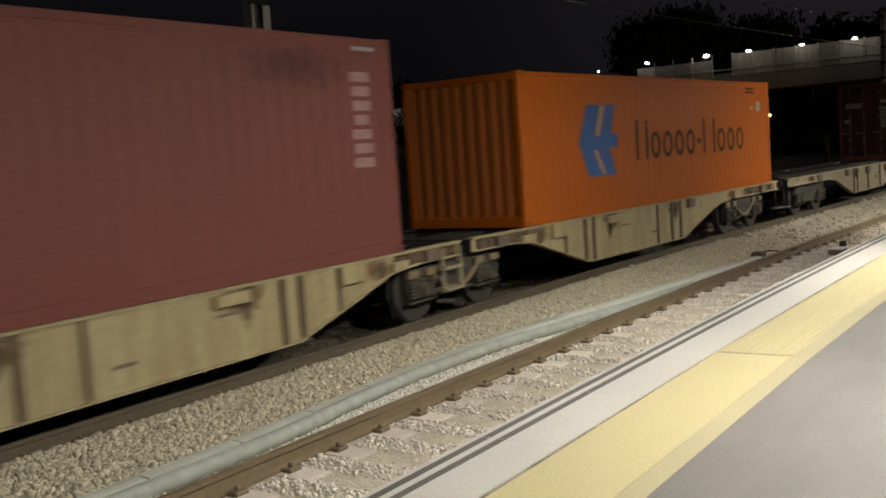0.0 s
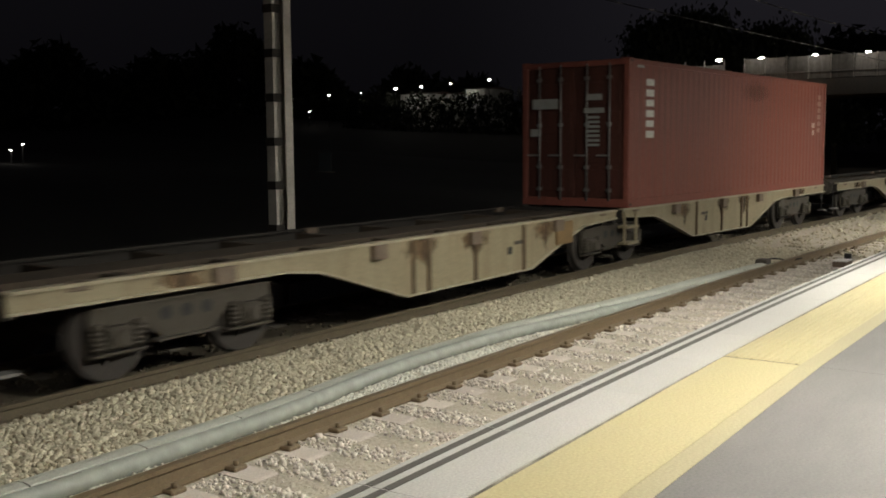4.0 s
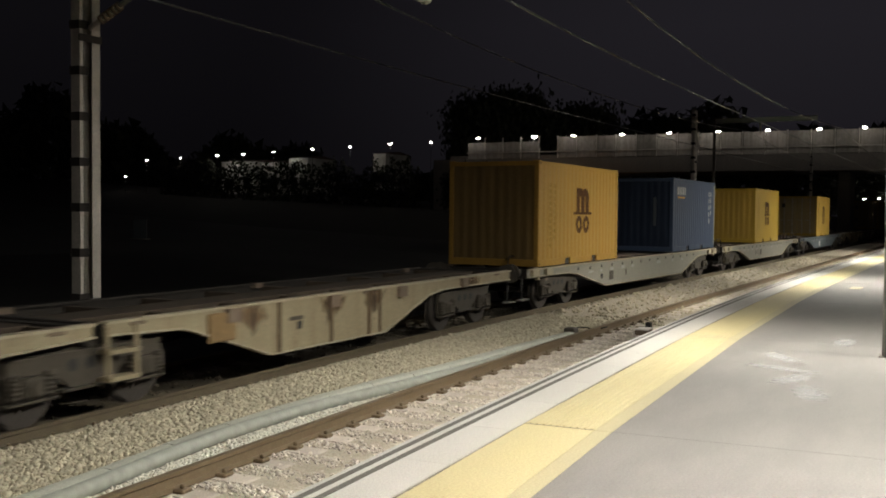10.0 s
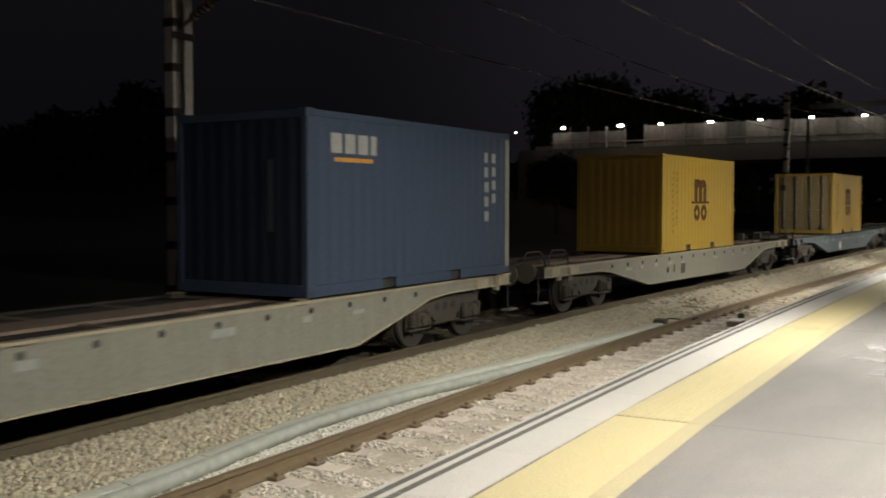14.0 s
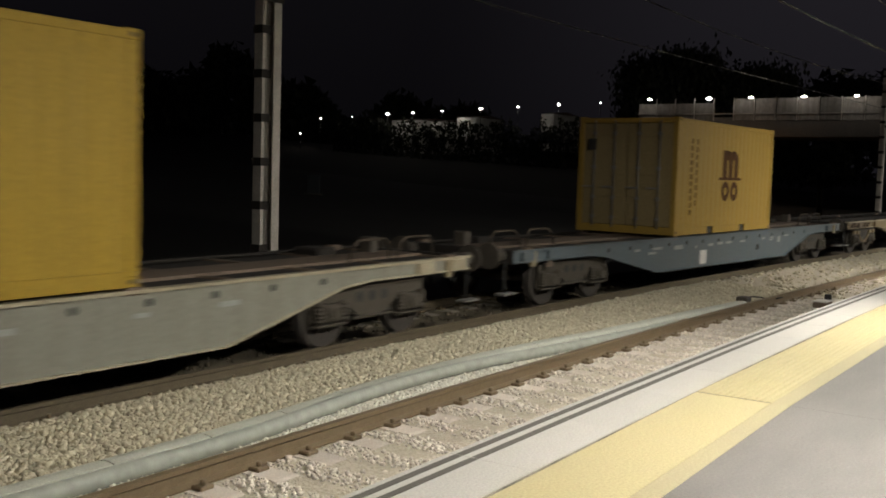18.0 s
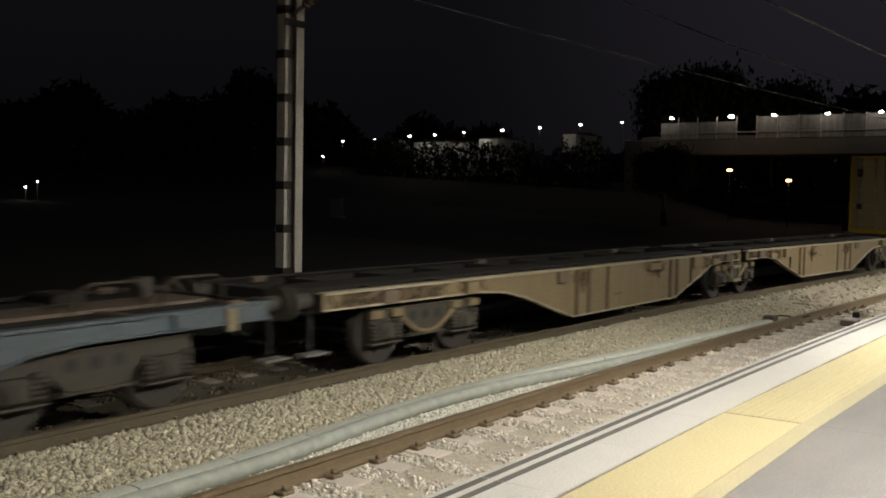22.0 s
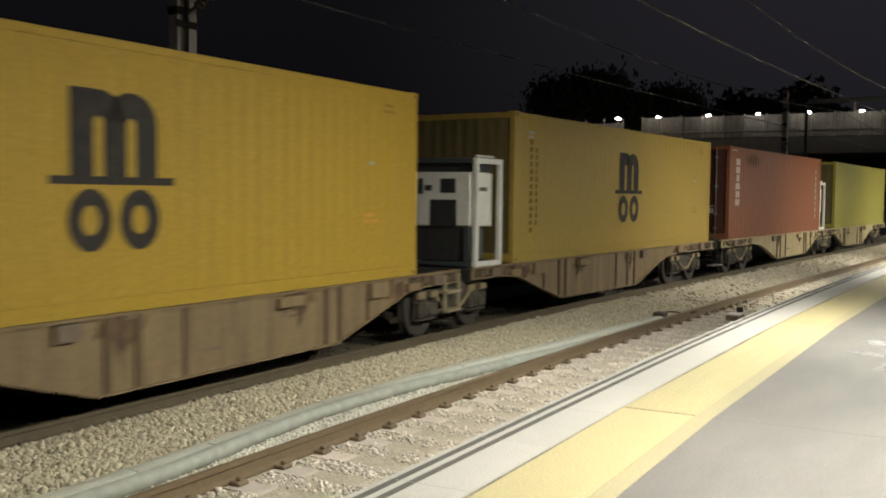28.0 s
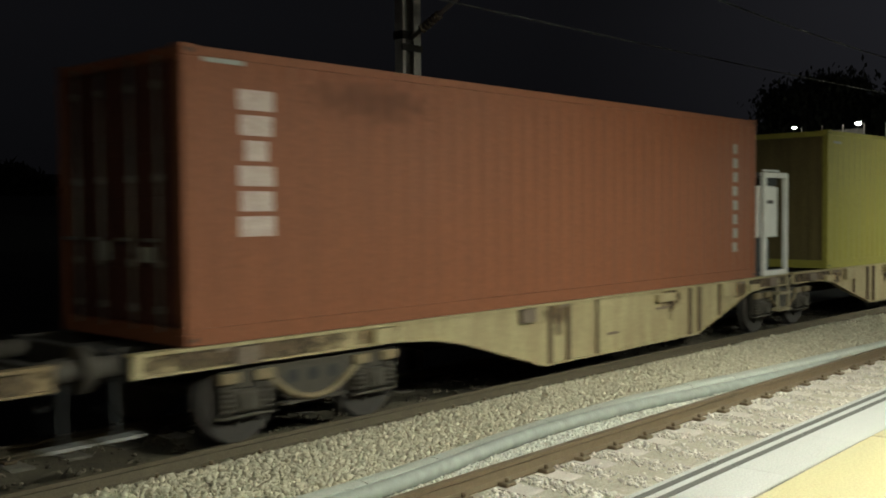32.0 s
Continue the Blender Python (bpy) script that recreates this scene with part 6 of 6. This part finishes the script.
mats = {h[2]: h[3] for h in halves}
for ob, sigma, z in TRAIN:
    if ob.name.startswith("container_wagon"):
        rnd = random.Random(int(sigma * 10))
        if 70 < sigma < 130:
            mk = "greymark"
            for k in range(14):
                bm = bmesh.new()
                xx = -6.1 + 0.93 * k
                tube(bm, (xx, -1.19, 0.17 + Z1), (xx, -1.176, 0.17 + Z1), 0.045, 10)
                part("lash_hole", bm, "black", ob)
            for e in (-1, 1):
                for xa, xb in ((9.3, 8.95), (8.45, 8.05)):
                    beam_details(ob, [("pocket", min(e * xa, e * xb), max(e * xa, e * xb), 0.13, 0.28, "edgepale" if sigma < 120 else "bluew")])
            rows = ((-5.3, 0.4), (-4.4, 0.2), (-3.5, 0.3), (-2.5, 0.35), (-1.5, 0.25), (1.2, 0.45), (3.0, 0.2), (4.2, 0.3))
            if sigma > 120:
                for x, w, z0, tall in ((-4.98, 0.26, 0.08, 0.05), (-4.33, 0.38, -0.01, 0.05), (-4.1, 0.43, 0.08, 0.05), (-3.05, 0.47, 0.04, 0.09), (-1.9, 0.1, 0.02, 0.06), (-1.13, 0.3, 0.04, 0.06), (-0.57, 0.34, 0.05, 0.06), (-0.03, 0.35, 0.05, 0.06), (0.91, 0.36, 0.05, 0.05), (2.48, 0.22, 0.06, 0.06), (3.06, 0.28, 0.08, 0.035), (3.06, 0.28, 0.02, 0.035), (3.7, 0.22, -0.05, 0.16), (4.24, 0.36, 0.09, 0.04)):
                    beam_details(ob, [("stencil", x, x + w, z0, z0 + tall, mk)])
                rows = ()
            else:
                beam_details(ob, [("hole", -2.06, -1.96, -0.2, 0.0, "grime")])
            for x, w in rows:
                beam_details(ob, [("stencil", x, x + w, 0.02, 0.02 + rnd.uniform(0.04, 0.1), mk)])
            beam_details(ob, [("hatch", *((-3.55, -3.2) if sigma < 100 else (-1.48, -1.16)), -0.26, 0.0, "grime") if sigma < 120 else ("stencil", -1.6, -1.22, -0.36, -0.04, "white"), ("hole", *((-4.28, -4.12) if sigma < 100 else (-2.56, -2.41) if sigma < 120 else (2.08, 2.26)), -0.19, -0.05, "black"), ("lash_ring", -8.4, -8.2, -0.02, 0.2, "rusty")])
        else:
            c = 1 if sigma in (14.95, 40.8, 66.75, 155.6, 184.9, 213.8) else -1
            if sigma < 20 or sigma > 130:
                plain = mats[sigma]
                for p, w, z0, z1, m in ((1.12, 0.24, 0.08, 0.31, plain), (0.1, 0.18, 0.1, 0.22, plain), (3.27, 0.26, 0.14, 0.27, plain), (-0.7, 0.16, 0.14, 0.3, "rusty"), (6.9, 0.15, 0.12, 0.3, "rusty"), (9.6, 0.15, 0.12, 0.3, plain), (11.5, 0.15, 0.12, 0.3, "rusty")):
                    beam_details(ob, [("pocket", c * (p - 6.1) - w, c * (p - 6.1) + w, z0, z1, m)])
                beam_details(ob, [("stencil", c * -2.6, c * -2.6 + 0.4, 0.02, 0.055, "rusty"), ("stencil", c * -1.2, c * -1.2 + 0.3, -0.25, -0.21, "rusty")])
            else:
                for p in (2.3, 4.9, 7.2, 9.9):
                    beam_details(ob, [("pocket", c * (p - 6.1) - 0.14, c * (p - 6.1) + 0.14, 0.12, 0.31, "rusty")])
                beam_details(ob, [("stencil", c * -2.4, c * -2.4 + 0.35, 0.0, 0.06, "grime"), ("hole", c * -2.2, c * -2.2 + 0.12, -0.14, -0.02, "black")])

# ---------------------------------------------------------------- how the train rolls


def run(t):
    """How far the train has rolled at t seconds."""
    return 5.496 * t + 0.02207 * t * t - 0.000186 * t ** 3 + float(np.interp(t, JERK_T, JERK))


# the couplings' slack: metres by which the train runs ahead of an even roll
JERK_T = (0, 1, 2, 5, 6, 7, 9, 11, 12, 13, 15.5, 17, 18, 19, 20, 21, 23, 24, 25, 26, 28.5, 29, 30, 31, 32)
JERK = (-0.13, 0, 0, -0.07, 0, 0.05, 0, -0.03, -0.1, -0.07, 0, 0.0, 0.0, -0.2, -0.05, 0.08, 0.12, 0.25, 0.15, 0, -0.1, -0.17, -0.05, 0, 0)


def motions():
    times = [0, 0.1, 0.2] + [0.5 * k for k in range(1, 64)] + [31.8, 31.9, 32.0]
    for ob, sigma, z in TRAIN:
        walk(ob, [(t, at(sigma - run(t), TRACK2, DATUM + z)) for t in times])
    for ws, x in SPINNING:
        walk(ws, [(0.1 * k, pose(x, 0, WHEEL_R, 0, -math.degrees(run(0.1 * k) / WHEEL_R), 0)) for k in range(321)])


motions()
